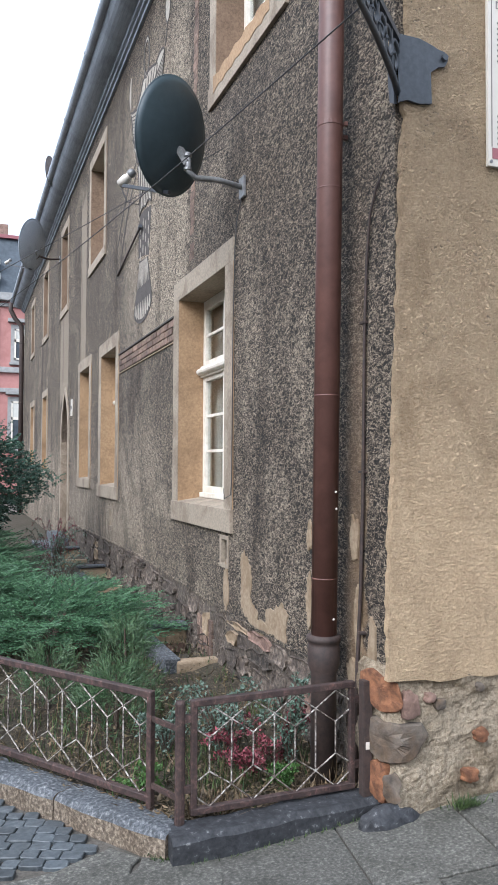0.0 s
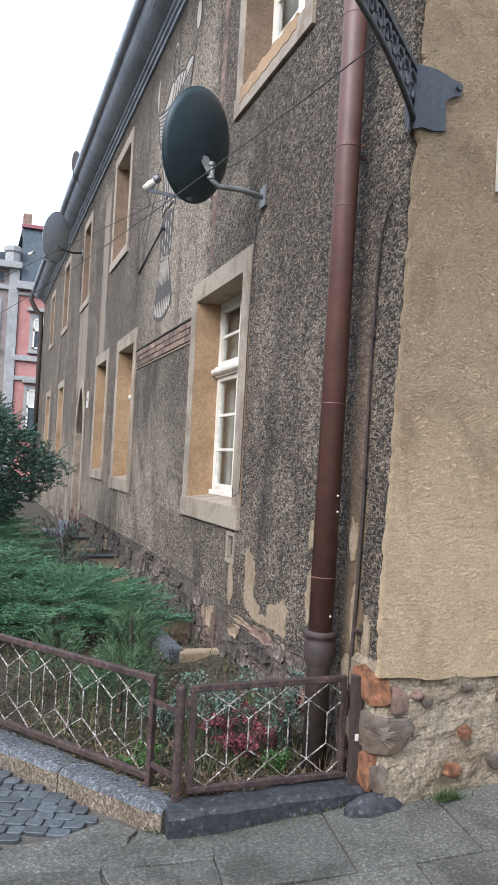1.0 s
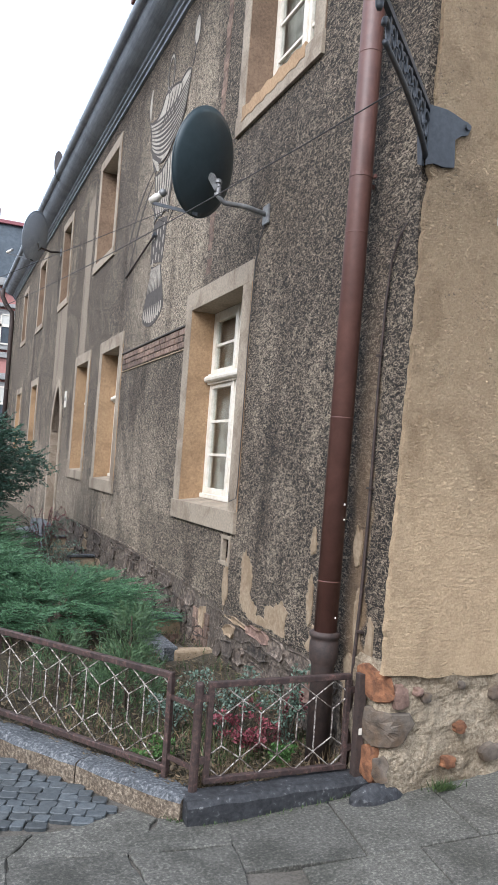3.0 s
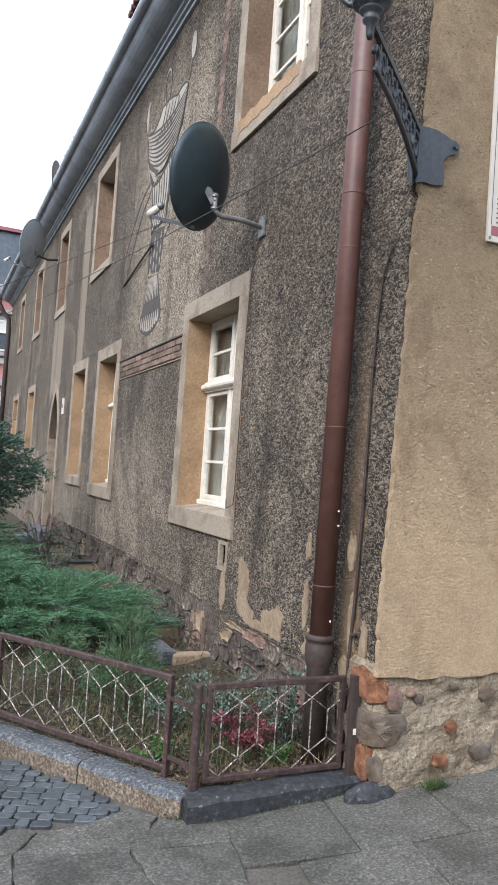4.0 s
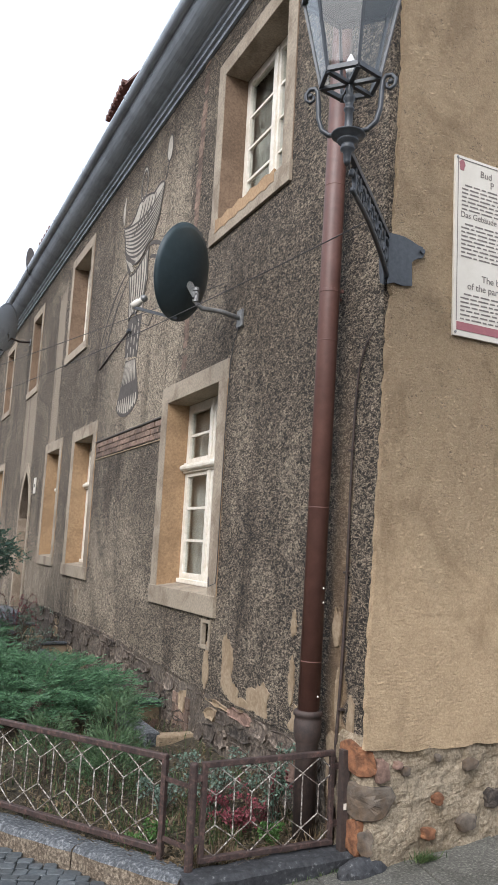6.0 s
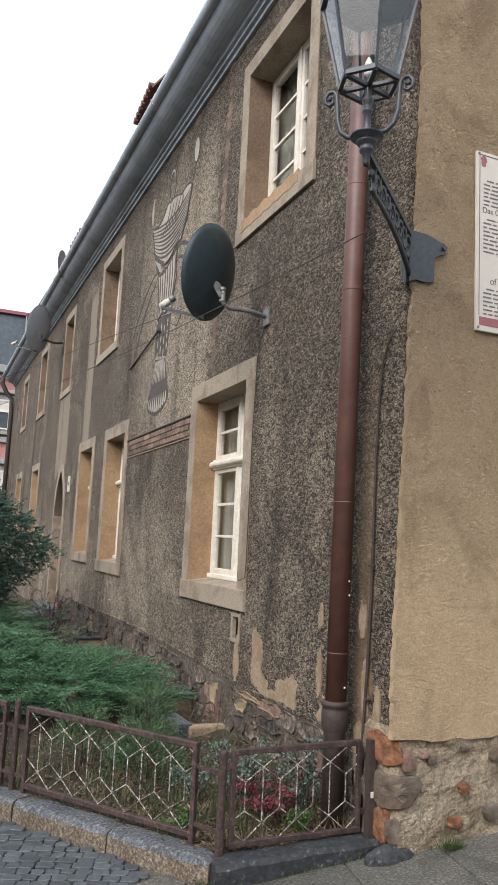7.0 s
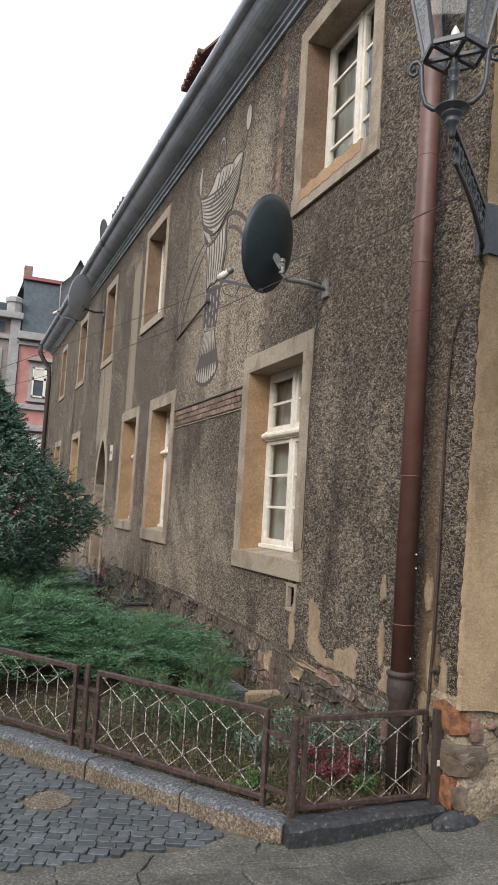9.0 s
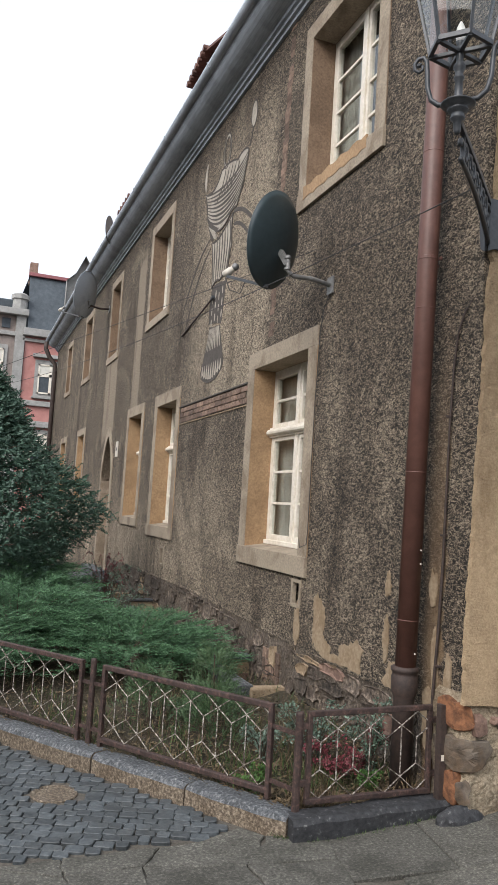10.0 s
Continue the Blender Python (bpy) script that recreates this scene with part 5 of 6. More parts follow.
# young pine by the fence
def make_pine(x, y, h, w, seed, count):
    t = thing("young_pine", "small bushy young pine with long soft needles", "shrub", at=(x, y, 0.06))
    r = random.Random(seed)
    part("trunk", tube_bm([(0, 0, -0.04), (0.01, 0.01, h * 0.5), (0, 0, h * 0.95)], [0.016, 0.01, 0.004], 6), M_BARK, t)
    vs, fs = [], []
    for k in range(count):
        z = h * (0.08 + 0.9 * r.random())
        rad = w * (1.05 - 0.75 * z / h) * math.sqrt(r.uniform(0.1, 1))
        a = r.uniform(0, 2 * math.pi)
        out = Vector((math.cos(a), math.sin(a), 0))
        twig(vs, fs, r, out * rad + Vector((0, 0, z)), out * 0.8 + Vector((0, 0, 0.9)) + rand_dir(r) * 0.3, 0.10, 14, 0.062, 0.005, 0.6)
    foliage_mesh("needles", vs, fs, L_PINE, t)
    return t


make_pine(0.93, 4.75, 0.50, 0.24, 51, 240)
make_pine(0.78, 4.25, 0.34, 0.30, 52, 210)
make_pine(0.45, 4.75, 0.36, 0.26, 53, 160)


# cotoneasters by the gate: arching stems with small leaves
def make_cotoneaster(x, y, stems, reach, h, leaf_mat, seed, label, lean=(0, 0)):
    t = thing("cotoneaster", label, "shrub", "cotoneasters", at=(x, y, 0.07))
    r = random.Random(seed)
    vs, fs = [], []
    for k in range(stems):
        a = r.uniform(0, 2 * math.pi)
        L = reach * r.uniform(0.5, 1.0)
        H = h * r.uniform(0.45, 1.0)
        pts = []
        for q in [i / 7 for i in range(8)]:
            pts.append(Vector((math.cos(a) * L * q + lean[0] * q, math.sin(a) * L * q * 0.8 + lean[1] * q, H * math.sin(q * 2.1) + r.uniform(-0.01, 0.01))))
        bm = bmesh.new()
        tube(bm, pts, [0.005 - 0.0005 * i for i in range(8)], 5)
        part("stem", bm, M_BARK, t)
        for i in range(1, 8):
            for m in range(9):
                p = pts[i].lerp(pts[i - 1], r.random()) + rand_dir(r) * 0.012
                d = (rand_dir(r) + Vector((0, 0, 0.4))).normalized()
                leaf_quad(vs, fs, p, d, d.cross(rand_dir(r)).normalized(), r.uniform(0.016, 0.027), r.uniform(0.010, 0.016), 0.002)
    foliage_mesh("leaves", vs, fs, leaf_mat, t)
    return t


make_cotoneaster(1.26, 3.38, 12, 0.30, 0.24, L_RED, 61, "low cotoneaster with crimson autumn leaves behind the gate")
make_cotoneaster(1.42, 3.40, 8, 0.24, 0.32, L_RED, 62, "low cotoneaster with crimson autumn leaves behind the gate")
make_cotoneaster(1.22, 3.62, 26, 0.34, 0.40, L_GREY, 63, "grey-green cotoneaster arching beside the wall")
make_cotoneaster(1.48, 3.36, 14, 0.18, 0.46, L_GREY, 64, "grey-green cotoneaster arching beside the wall", (-0.02, -0.02))
make_cotoneaster(0.95, 3.75, 12, 0.26, 0.22, L_GREY, 65, "grey-green cotoneaster arching beside the wall")
make_cotoneaster(1.36, 3.16, 12, 0.09, 0.13, L_BRIGHT, 66, "fresh green seedling behind the gate")
make_cotoneaster(0.70, 3.30, 10, 0.12, 0.14, L_BRIGHT, 67, "fresh green seedling behind the gate")
make_cotoneaster(0.95, 9.3, 30, 0.5, 0.75, L_GREY, 68, "straggly grey-green shrub near the window well")
make_cotoneaster(0.9, 8.2, 26, 0.45, 0.6, L_GREY, 69, "straggly grey-green shrub near the window well")
make_cotoneaster(1.15, 10.6, 26, 0.45, 0.8, L_RED, 70, "dull red-leaved shrub near the house wall")

# grass, weeds and litter
rg = random.Random(77)
for nm, mat, count, hmin, hmax, lab in (("grass", L_GRASS, 9000, 0.03, 0.12, "sparse green grass and weeds in the garden bed"), ("dry_stalks", L_DRY, 3400, 0.04, 0.20, "dry yellow-brown stalks and leaf litter behind the fence")):
    vs, fs = [], []
    for k in range(count):
        y = 3.0 + 5.5 * rg.random() ** 1.8
        xl = K0.x + KD.x * (y - K0.y) / KD.y + 0.20
        x = xl + (1.66 - xl) * rg.random()
        clump = noise.noise(Vector((x * 3.1, y * 3.1, 9 if mat is L_DRY else 2)))
        if clump < rg.uniform(-0.35, 0.25):
            continue
        p = Vector((x, y, 0.05 + 0.08 * min(1, max(0, (x - 1.15) / 0.5)) * min(1, max(0, (y - 3.2) / 0.8))))
        h = rg.uniform(hmin, hmax)
        d = (Vector((0, 0, 1)) + rand_dir(rg) * (0.9 if mat is L_DRY else 0.5)).normalized()
        d.z = abs(d.z) + 0.05
        leaf_quad(vs, fs, p, d, d.cross(rand_dir(rg)).normalized(), h, rg.uniform(0.004, 0.009), 0.001)
    g = foliage_mesh(nm, vs, fs, mat, None)
    tagged(g, lab, "grass" if mat is L_GRASS else "dry stalks", kind="stuff")
vs, fs = [], []
for k in range(5200):
    y = 3.0 + 3.5 * rg.random() ** 1.5
    xl = K0.x + KD.x * (y - K0.y) / KD.y + 0.14
    x = xl + (1.66 - xl) * rg.random()
    p = Vector((x, y, 0.085 + rg.uniform(0, 0.02) + 0.09 * min(1, max(0, (x - 1.15) / 0.5)) * min(1, max(0, (y - 3.2) / 0.8))))
    d = Vector((rg.uniform(-1, 1), rg.uniform(-1, 1), rg.uniform(-0.1, 0.35))).normalized()
    leaf_quad(vs, fs, p, d, d.cross(Vector((rg.uniform(-.4, .4), rg.uniform(-.4, .4), 1))).normalized(), rg.uniform(0.018, 0.045), rg.uniform(0.010, 0.022), 0.003)
tagged(foliage_mesh("leaf_litter", vs, fs, L_DRY, None), "scattered dry fallen leaves on the soil", "leaf litter", kind="stuff")
vs, fs = [], []
for k in range(420):
    q = rg.random()
    if q < 0.45:
        p = Vector((rg.gauss(2.0, 0.04), 2.66 + rg.uniform(-0.015, 0.02), 0.1))
    elif q < 0.75:
        p = along(rg.uniform(0, 0.1), rg.uniform(-0.03, 0.0), -0.01) + Vector((rg.uniform(0, 0.12), 0, 0))
    else:
        p = Vector((rg.uniform(0.8, 1.7), 2.815 + rg.uniform(-0.012, 0.0), 0.0))
        p.z = ground_z(p.x, p.y)
    d = (Vector((0, -0.3, 1)) + rand_dir(rg) * 0.6).normalized()
    leaf_quad(vs, fs, p, d, d.cross(rand_dir(rg)).normalized(), rg.uniform(0.02, 0.075 if q < 0.45 else 0.03), 0.005, 0.001)
tagged(foliage_mesh("joint_grass", vs, fs, L_GRASS, None), "small grass tufts in joints by wall and kerb", "grass", kind="stuff")

# ---- houses across the square ----
def far_window(parent, x0, x1, z0, z1, y, frame_mat=M_WHITE, surround=M_TRIM):
    w = part("window", box_bm((x0 - 0.16, y - 0.06, z0 - 0.16), (x1 + 0.16, y + 0.02, z1 + 0.2), 0.01), surround, parent)
    part("pane", box_bm((x0, y - 0.075, z0), (x1, y - 0.065, z1)), M_SLATE, w)
    bm = bmesh.new()
    mid, zt = (x0 + x1) / 2, z0 + (z1 - z0) * 0.62
    for a, b in (((x0, z0), (x0 + 0.07, z1)), ((x1 - 0.07, z0), (x1, z1)), ((mid - 0.06, z0), (mid + 0.06, z1)), ((x0, z0), (x1, z0 + 0.07)), ((x0, z1 - 0.07), (x1, z1)), ((x0, zt - 0.06), (x1, zt + 0.06))):
        box(bm, (a[0], y - 0.11, a[1]), (b[0], y - 0.07, b[1]))
    part("frame", bm, frame_mat, w)
    part("blind", box_bm((x0 + 0.07, y - 0.082, zt), (x1 - 0.07, y - 0.077, z1 - 0.07)), M_CURTAIN, w)
    part("sill", box_bm((x0 - 0.22, y - 0.2, z0 - 0.24), (x1 + 0.22, y, z0 - 0.14), 0.02), surround, w)


FY = 36.0
pink = thing("town_house", "salmon pink town house with pale bands and dark mansard roof", "house", at=(0, 0, 0))
part("wall", box_bm((1.45, FY, -0.2), (11.0, FY + 9, 9.0)), M_PINK, pink)
for z0, z1, pr in ((9.0, 9.35, 0.35), (5.75, 6.0, 0.14), (4.85, 5.05, 0.1), (8.75, 8.9, 0.12)):
    part("cornice_band", box_bm((1.30, FY - pr, z0), (11.1, FY + 0.05, z1), 0.03), M_TRIM, pink)
for x in (2.15, 4.6, 7.0):
    far_window(pink, x, x + 1.15, 6.35, 7.75, FY)
    far_window(pink, x - 0.1, x + 1.25, 2.4, 4.45, FY)
    part("hood", box_bm((x - 0.35, FY - 0.25, 4.75), (x + 1.5, FY, 4.95), 0.03), M_TRIM, pink)
    part("hood", box_bm((x - 0.3, FY - 0.25, 8.05), (x + 1.45, FY, 8.22), 0.03), M_TRIM, pink)
bm = bmesh.new()
extrude_outline(bm, [(FY - 0.25, 9.35), (FY + 1.4, 12.3), (FY + 7, 12.6), (FY + 9, 9.35)], lambda u, v, d: (1.5 + d, u, v), 0.0, 9.5)
rf = part("roof", bm, M_SLATE, pink)
part("ridge_board", box_bm((1.45, FY + 1.2, 12.25), (11.05, FY + 1.5, 12.42), 0.02), M_MAROON, rf)
part("chimney", box_bm((1.55, FY + 2.5, 12.2), (1.95, FY + 3.0, 13.3), 0.03), M_BRICK, rf)
bm = bmesh.new()
extrude_outline(bm, [(3.1, 9.4), (3.1, 11.9), (3.5, 12.3), (3.9, 13.2), (4.4, 12.4), (4.9, 11.9), (4.9, 9.4)], lambda u, v, d: (u, FY - 0.3 + d, v), 0.0, 0.4)
part("roof_gable", bm, M_TRIM, rf, "pale stone gable above the cornice")

grey = thing("town_house", "greyish brown town house with pilaster and attic frieze", "house", at=(0, 0, 0))
part("wall", box_bm((-13.0, FY + 0.1, -0.2), (1.35, FY + 9, 9.9)), M_GREYHOUSE, grey)
part("pilaster", box_bm((0.98, FY - 0.12, -0.2), (1.42, FY + 0.2, 9.9), 0.02), M_TRIM, grey)
part("cornice_band", box_bm((-13.2, FY - 0.35, 9.9), (1.5, FY + 0.3, 10.2), 0.04), M_TRIM, grey)
part("cornice_band", box_bm((-13.1, FY - 0.05, 8.95), (1.45, FY + 0.15, 9.15), 0.03), M_TRIM, grey)
bm = bmesh.new()
lathe(bm, (1.1, FY + 0.3, 10.2), [(0.34, 0), (0.34, 0.5), (0.42, 0.55), (0.42, 0.75), (0.2, 0.85)], 8)
part("chimney", bm, M_TRIM, grey)
for k in range(9):
    x = 0.35 - k * 0.75
    part("frieze_window", box_bm((x, FY + 0.04, 9.3), (x + 0.38, FY + 0.11, 9.75)), M_SLATE, grey)
for x in (-0.55, -2.9, -5.4, -8.0, -10.5):
    for z in (6.4, 2.4):
        far_window(grey, x, x + 1.1, z, z + 1.9, FY + 0.1)
part("roof", box_bm((-13.0, FY + 1.0, 10.1), (1.3, FY + 8, 10.9), 0.1), M_SLATE, grey)

# small dormer roof whose tiled edge looks over the gutter
dormer = thing("roof_dormer", "small red-tiled dormer standing above the gutter", "dormer", at=(1.48, 8.05, 6.60))
gable_edge = [(-1.3, 0.0), (-1.16, 0.36), (0.0, 0.72), (0.68, 0.60), (0.62, 0.0)]
bm = bmesh.new()
extrude_outline(bm, [(u * 0.96, v * 0.93) for u, v in gable_edge], lambda u, v, d: (0.05 + d, u, v), 0.0, 1.3)
part("cheek_wall", bm, M_SLATE, dormer)
for (ya, za), (yb, zb) in zip(gable_edge[1:3], gable_edge[2:4]):
    bm = bmesh.new()
    beam(bm, (0.6, ya, za), (0.6, yb, zb), 1.25, 0.03, up=Vector((1, 0, 0)).cross(Vector((0, yb - ya, zb - za))).normalized())
    part("dormer_roof", bm, M_TILE, dormer)
for k in range(7):
    q = k / 6
    bm = bmesh.new()
    tube(bm, [(-0.06, 0.0 + 0.68 * q, 0.735 - 0.12 * q), (1.25, 0.68 * q, 0.735 - 0.12 * q)], 0.045, 8)
    part("tile", bm, M_TILE, dormer)
far_dormer = thing("roof_dormer", "small red-tiled dormer standing above the gutter", "dormer", at=(1.45, 12.9, 6.75))
part("cheek_wall", box_bm((0.05, -0.5, 0.0), (1.2, 0.4, 0.26), 0.02), M_SLATE, far_dormer)
for k in range(5):
    part("tile", tube_bm([(-0.04, -0.5 + 0.22 * k, 0.28), (1.2, -0.5 + 0.22 * k, 0.30)], 0.05, 8), M_TILE, far_dormer)

# plain unseen houses that close the street behind and beside the viewer
# added to hold skylight off the ground and the end wall
for nm_lo, nm_hi in (((-9.0, -24.0, -0.3), (16.0, -15.0, 7.0)), ((-26.0, -14.0, -0.3), (-16.5, 30.0, 8.0))):
    hs = thing("town_house", "plain brick town house, unseen, added across the street", "house")
    part("wall", box_bm(nm_lo, nm_hi, 0.05), M_GREYHOUSE, hs)
    part("roof", box_bm((nm_lo[0] - 0.3, nm_lo[1] - 0.3, nm_hi[2]), (nm_hi[0] + 0.3, nm_hi[1] + 0.3, nm_hi[2] + 0.5), 0.1), M_SLATE, hs)

# ---- ornament scratched into the plaster ----
orn = thing("wall_ornament", "pale scratched plaster ornament of folded drapery", "wall ornament", at=(FX, 7.6, 4.6))


def ribbon(pts, widths, mat, name, proud):
    """A flat tapering band on the wall along (y, z) points."""
    out_l, out_r = [], []
    for i, (u, v) in enumerate(pts):
        a = pts[max(i - 1, 0)]
        b = pts[min(i + 1, len(pts) - 1)]
        du, dv = b[0] - a[0], b[1] - a[1]
        k = math.hypot(du, dv) or 1
        w = widths[i] / 2
        out_l.append((u - dv / k * w, v + du / k * w))
        out_r.append((u + dv / k * w, v - du / k * w))
    bm = bmesh.new()
    rows = [[bm.verts.new((-d, u - 7.6, v - 4.6)) for (u, v), d in ((a, -0.004), (a, proud), (b, proud), (b, -0.004))] for a, b in zip(out_l, out_r)]
    for a, b in zip(rows, rows[1:]):
        for k in range(3):
            bm.faces.new((a[k], a[k + 1], b[k + 1], b[k]))
    bmesh.ops.recalc_face_normals(bm, faces=bm.faces[:])
    part(name, bm, mat, orn)


def bez(p0, p1, p2, n=12):
    return [((1 - t) ** 2 * p0[0] + 2 * t * (1 - t) * p1[0] + t * t * p2[0], (1 - t) ** 2 * p0[1] + 2 * t * (1 - t) * p1[1] + t * t * p2[1]) for t in [k / n for k in range(n + 1)]]


def taper(w, n=12):
    return [w * max(0.12, math.sin(math.pi * (0.08 + 0.84 * k / n))) for k in range(n + 1)]


def on_wall(u, v, d):
    return (-d, u - 7.6, v - 4.6)


def flat_shape(name, outline, mat, proud):
    bm = bmesh.new()
    extrude_outline(bm, outline, on_wall, -0.004, proud)
    part(name, bm, mat, orn)


def chain(*curves):
    out = []
    for c in curves:
        out += bez(*c, 8)[:-1]
    return out


# upper cloak, gathered to one side, and the long skirt below it
cloak = chain(((6.87, 5.58), (7.0, 5.68), (7.22, 5.60)), ((7.22, 5.60), (7.5, 5.72), (7.80, 5.70)), ((7.80, 5.70), (8.05, 5.45), (8.42, 5.62)), ((8.42, 5.62), (8.30, 5.42), (8.26, 5.22)),
              ((8.26, 5.22), (7.85, 4.82), (7.45, 4.98)), ((7.45, 4.98), (7.30, 5.08), (7.17, 5.03)), ((7.17, 5.03), (7.10, 5.12), (7.04, 5.20)), ((7.04, 5.20), (6.95, 5.30), (6.94, 5.38)), ((6.94, 5.38), (6.90, 5.45), (6.87, 5.58)))
flat_shape("drapery_field", cloak, M_SGRAF, 0.004)
skirt = chain(((7.28, 5.0), (7.32, 4.8), (7.26, 4.62)), ((7.26, 4.62), (7.36, 4.45), (7.36, 4.26)), ((7.36, 4.26), (7.5, 4.36), (7.62, 4.29)), ((7.62, 4.29), (7.76, 4.36), (7.91, 4.27)), ((7.91, 4.27), (7.92, 4.6), (8.02, 4.86)), ((8.02, 4.86), (7.8, 4.80), (7.60, 4.88)), ((7.60, 4.88), (7.4, 4.93), (7.28, 5.0)))
flat_shape("drapery_field", skirt, M_SGRAF, 0.0035)
sash = chain(((8.26, 5.26), (8.2, 5.05), (8.03, 4.88)), ((8.03, 4.88), (7.9, 4.95), (7.78, 4.98)), ((7.78, 4.98), (8.0, 5.05), (8.26, 5.26)))
flat_shape("drapery_field", sash, M_SGDARK, 0.006)
for outline in (cloak, skirt):
    closed = outline + outline[:1]
    ribbon(closed, [0.022] * len(closed), M_SGDARK, "outline", 0.0085)
for q in range(9):                      # folds hang from the shoulder and sweep across
    f = q / 8
    a = (6.90 + 0.06 * f, 5.55 - 0.34 * f)
    c = (8.36 - 0.10 * f, 5.58 - 0.34 * f)
    b = (7.45 + 0.20 * f, 5.34 - 0.52 * f)
    ribbon(bez(a, b, c), taper(0.032 - 0.008 * (q % 2)), M_SGDARK, "fold_line", 0.0075)
for q in range(5):
    f = q / 4
    ribbon(bez((7.15 + 0.5 * f, 5.58 + 0.08 * f), (7.2 + 0.5 * f, 5.45), (7.45 + 0.5 * f, 5.36 - 0.02 * f)), taper(0.022), M_SGDARK, "fold_line", 0.008)
for q in range(7):                      # long folds of the skirt
    f = q / 6
    ribbon(bez((7.36 + 0.55 * f, 4.93 - 0.06 * f), (7.26 + 0.62 * f, 4.66), (7.42 + 0.44 * f, 4.33)), taper(0.032 - 0.008 * (q % 2)), M_SGDARK, "fold_line", 0.0075)
for q in range(4):
    ribbon(bez((8.20 - 0.07 * q, 5.12 - 0.06 * q), (8.06 - 0.05 * q, 5.02 - 0.05 * q), (7.92 - 0.04 * q, 4.98 - 0.03 * q)), taper(0.03), M_SGRAF, "fold_line", 0.009)
flat_shape("oval", [(6.76 + 0.075 * math.cos(a), 5.93 + 0.14 * math.sin(a)) for a in [2 * math.pi * k / 24 for k in range(24)]], M_SGRAF, 0.005)
ribbon([(6.76 + 0.085 * math.cos(a), 5.93 + 0.15 * math.sin(a)) for a in [2 * math.pi * k / 24 for k in range(25)]], [0.018] * 25, M_SGDARK, "outline", 0.0055)
ribbon(bez((6.78, 5.78), (6.80, 5.68), (6.86, 5.60)), [0.03] * 13, M_SGDARK, "stem_line", 0.005)
for ro, w, m in ((0.19, 0.035, M_SGRAF), (0.215, 0.016, M_SGDARK), (0.165, 0.016, M_SGDARK)):
    ribbon([(7.63 + ro * 0.62 * math.cos(a), 5.88 + ro * math.sin(a)) for a in [2 * math.pi * k / 24 for k in range(25)]], [w] * 25, m, "ring", 0.005 + (0.002 if m is M_SGDARK else 0))
ribbon(bez((8.42, 5.66), (8.50, 5.82), (8.42, 6.03)), taper(0.09), M_SGRAF, "flame_shape", 0.005)
for a, b, c, w in (((7.25, 5.0), (6.95, 4.98), (6.62, 4.70), 0.045), ((7.22, 4.84), (7.0, 4.82), (6.70, 4.56), 0.04)):
    ribbon(bez(a, b, c), [w] * 13, M_SGDARK, "arc_band", 0.005)
flat_shape("dark_field", chain(((7.38, 4.22), (7.42, 3.95), (7.47, 3.74)), ((7.47, 3.74), (7.7, 3.80), (7.94, 3.82)), ((7.94, 3.82), (7.98, 4.05), (7.90, 4.26)), ((7.90, 4.26), (7.7, 4.3), (7.38, 4.22))), M_SGDARK, 0.004)
for k in range(12):
    u, v = 7.48 + (k % 4) * 0.12, 4.19 - (k // 4) * 0.14 - (k % 2) * 0.05
    ribbon([(u, v), (u + 0.002, v - 0.04), (u + 0.004, v - 0.09)], [0.012, 0.03, 0.01], M_SGRAF, "fleck", 0.0075)
flat_shape("dark_field", chain(((7.52, 3.74), (7.40, 3.5), (7.30, 3.26)), ((7.30, 3.26), (7.45, 3.08), (7.80, 3.09)), ((7.80, 3.09), (8.1, 3.12), (8.16, 3.25)), ((8.16, 3.25), (8.0, 3.5), (7.90, 3.78)), ((7.90, 3.78), (7.7, 3.74), (7.52, 3.74))), M_SGDARK, 0.004)
for k in range(9):
    q = k / 8
    ribbon([(7.55 + 0.32 * q, 3.73 + 0.02 * q), (7.49 + 0.45 * q, 3.58), (7.46 + 0.52 * q, 3.48)], [0.016, 0.030, 0.008], M_SGRAF, "fan_ray", 0.0075)
    ribbon([(7.40 + 0.66 * q, 3.32), (7.39 + 0.69 * q, 3.25 - 0.04 * math.sin(q * 3.1)), (7.42 + 0.64 * q, 3.20 - 0.07 * math.sin(q * 3.1))], [0.008, 0.045, 0.05], M_SGRAF, "fan_ray", 0.0075)
for a, b, c in (((8.08, 4.95), (8.75, 4.80), (9.24, 4.10)), ((8.05, 4.82), (8.6, 4.60), (9.05, 3.85))):
    ribbon(bez(a, b, c), taper(0.04), M_SGDARK, "trailing_line", 0.004)

# ---- patches where the dark coat has come away ----
for i, (y, z, ry2, rz2) in enumerate(((4.60, 0.80, 0.11, 0.17), (4.50, 0.64, 0.12, 0.09), (4.05, 0.66, 0.15, 0.13), (4.28, 0.575, 0.16, 0.05), (4.98, 0.72, 0.05, 0.15), (3.60, 1.20, 0.035, 0.07), (3.60, 0.85, 0.04, 0.13), (3.45, 0.64, 0.14, 0.10),
                                      (3.10, 1.24, 0.035, 0.12), (3.06, 0.80, 0.03, 0.18), (2.93, 0.78, 0.03, 0.12), (3.08, 0.45, 0.09, 0.16))):
    bm = bmesh.new()
    outline = []
    for k in range(44):
        a = 2 * math.pi * k / 44
        q = 1 + 0.55 * noise.noise(Vector((math.cos(a) * 1.3, math.sin(a) * 1.3, i * 3.7))) + 0.30 * noise.noise(Vector((math.cos(a) * 4.5, math.sin(a) * 4.5, i * 2.1)))
        outline.append((y + ry2 * q * math.cos(a), z + rz2 * q * math.sin(a)))
    extrude_outline(bm, outline, front, 0.02, -0.004 - 0.0007 * i)
    part("plaster_patch", bm, M_TAN, wall_front, "bare tan undercoat")

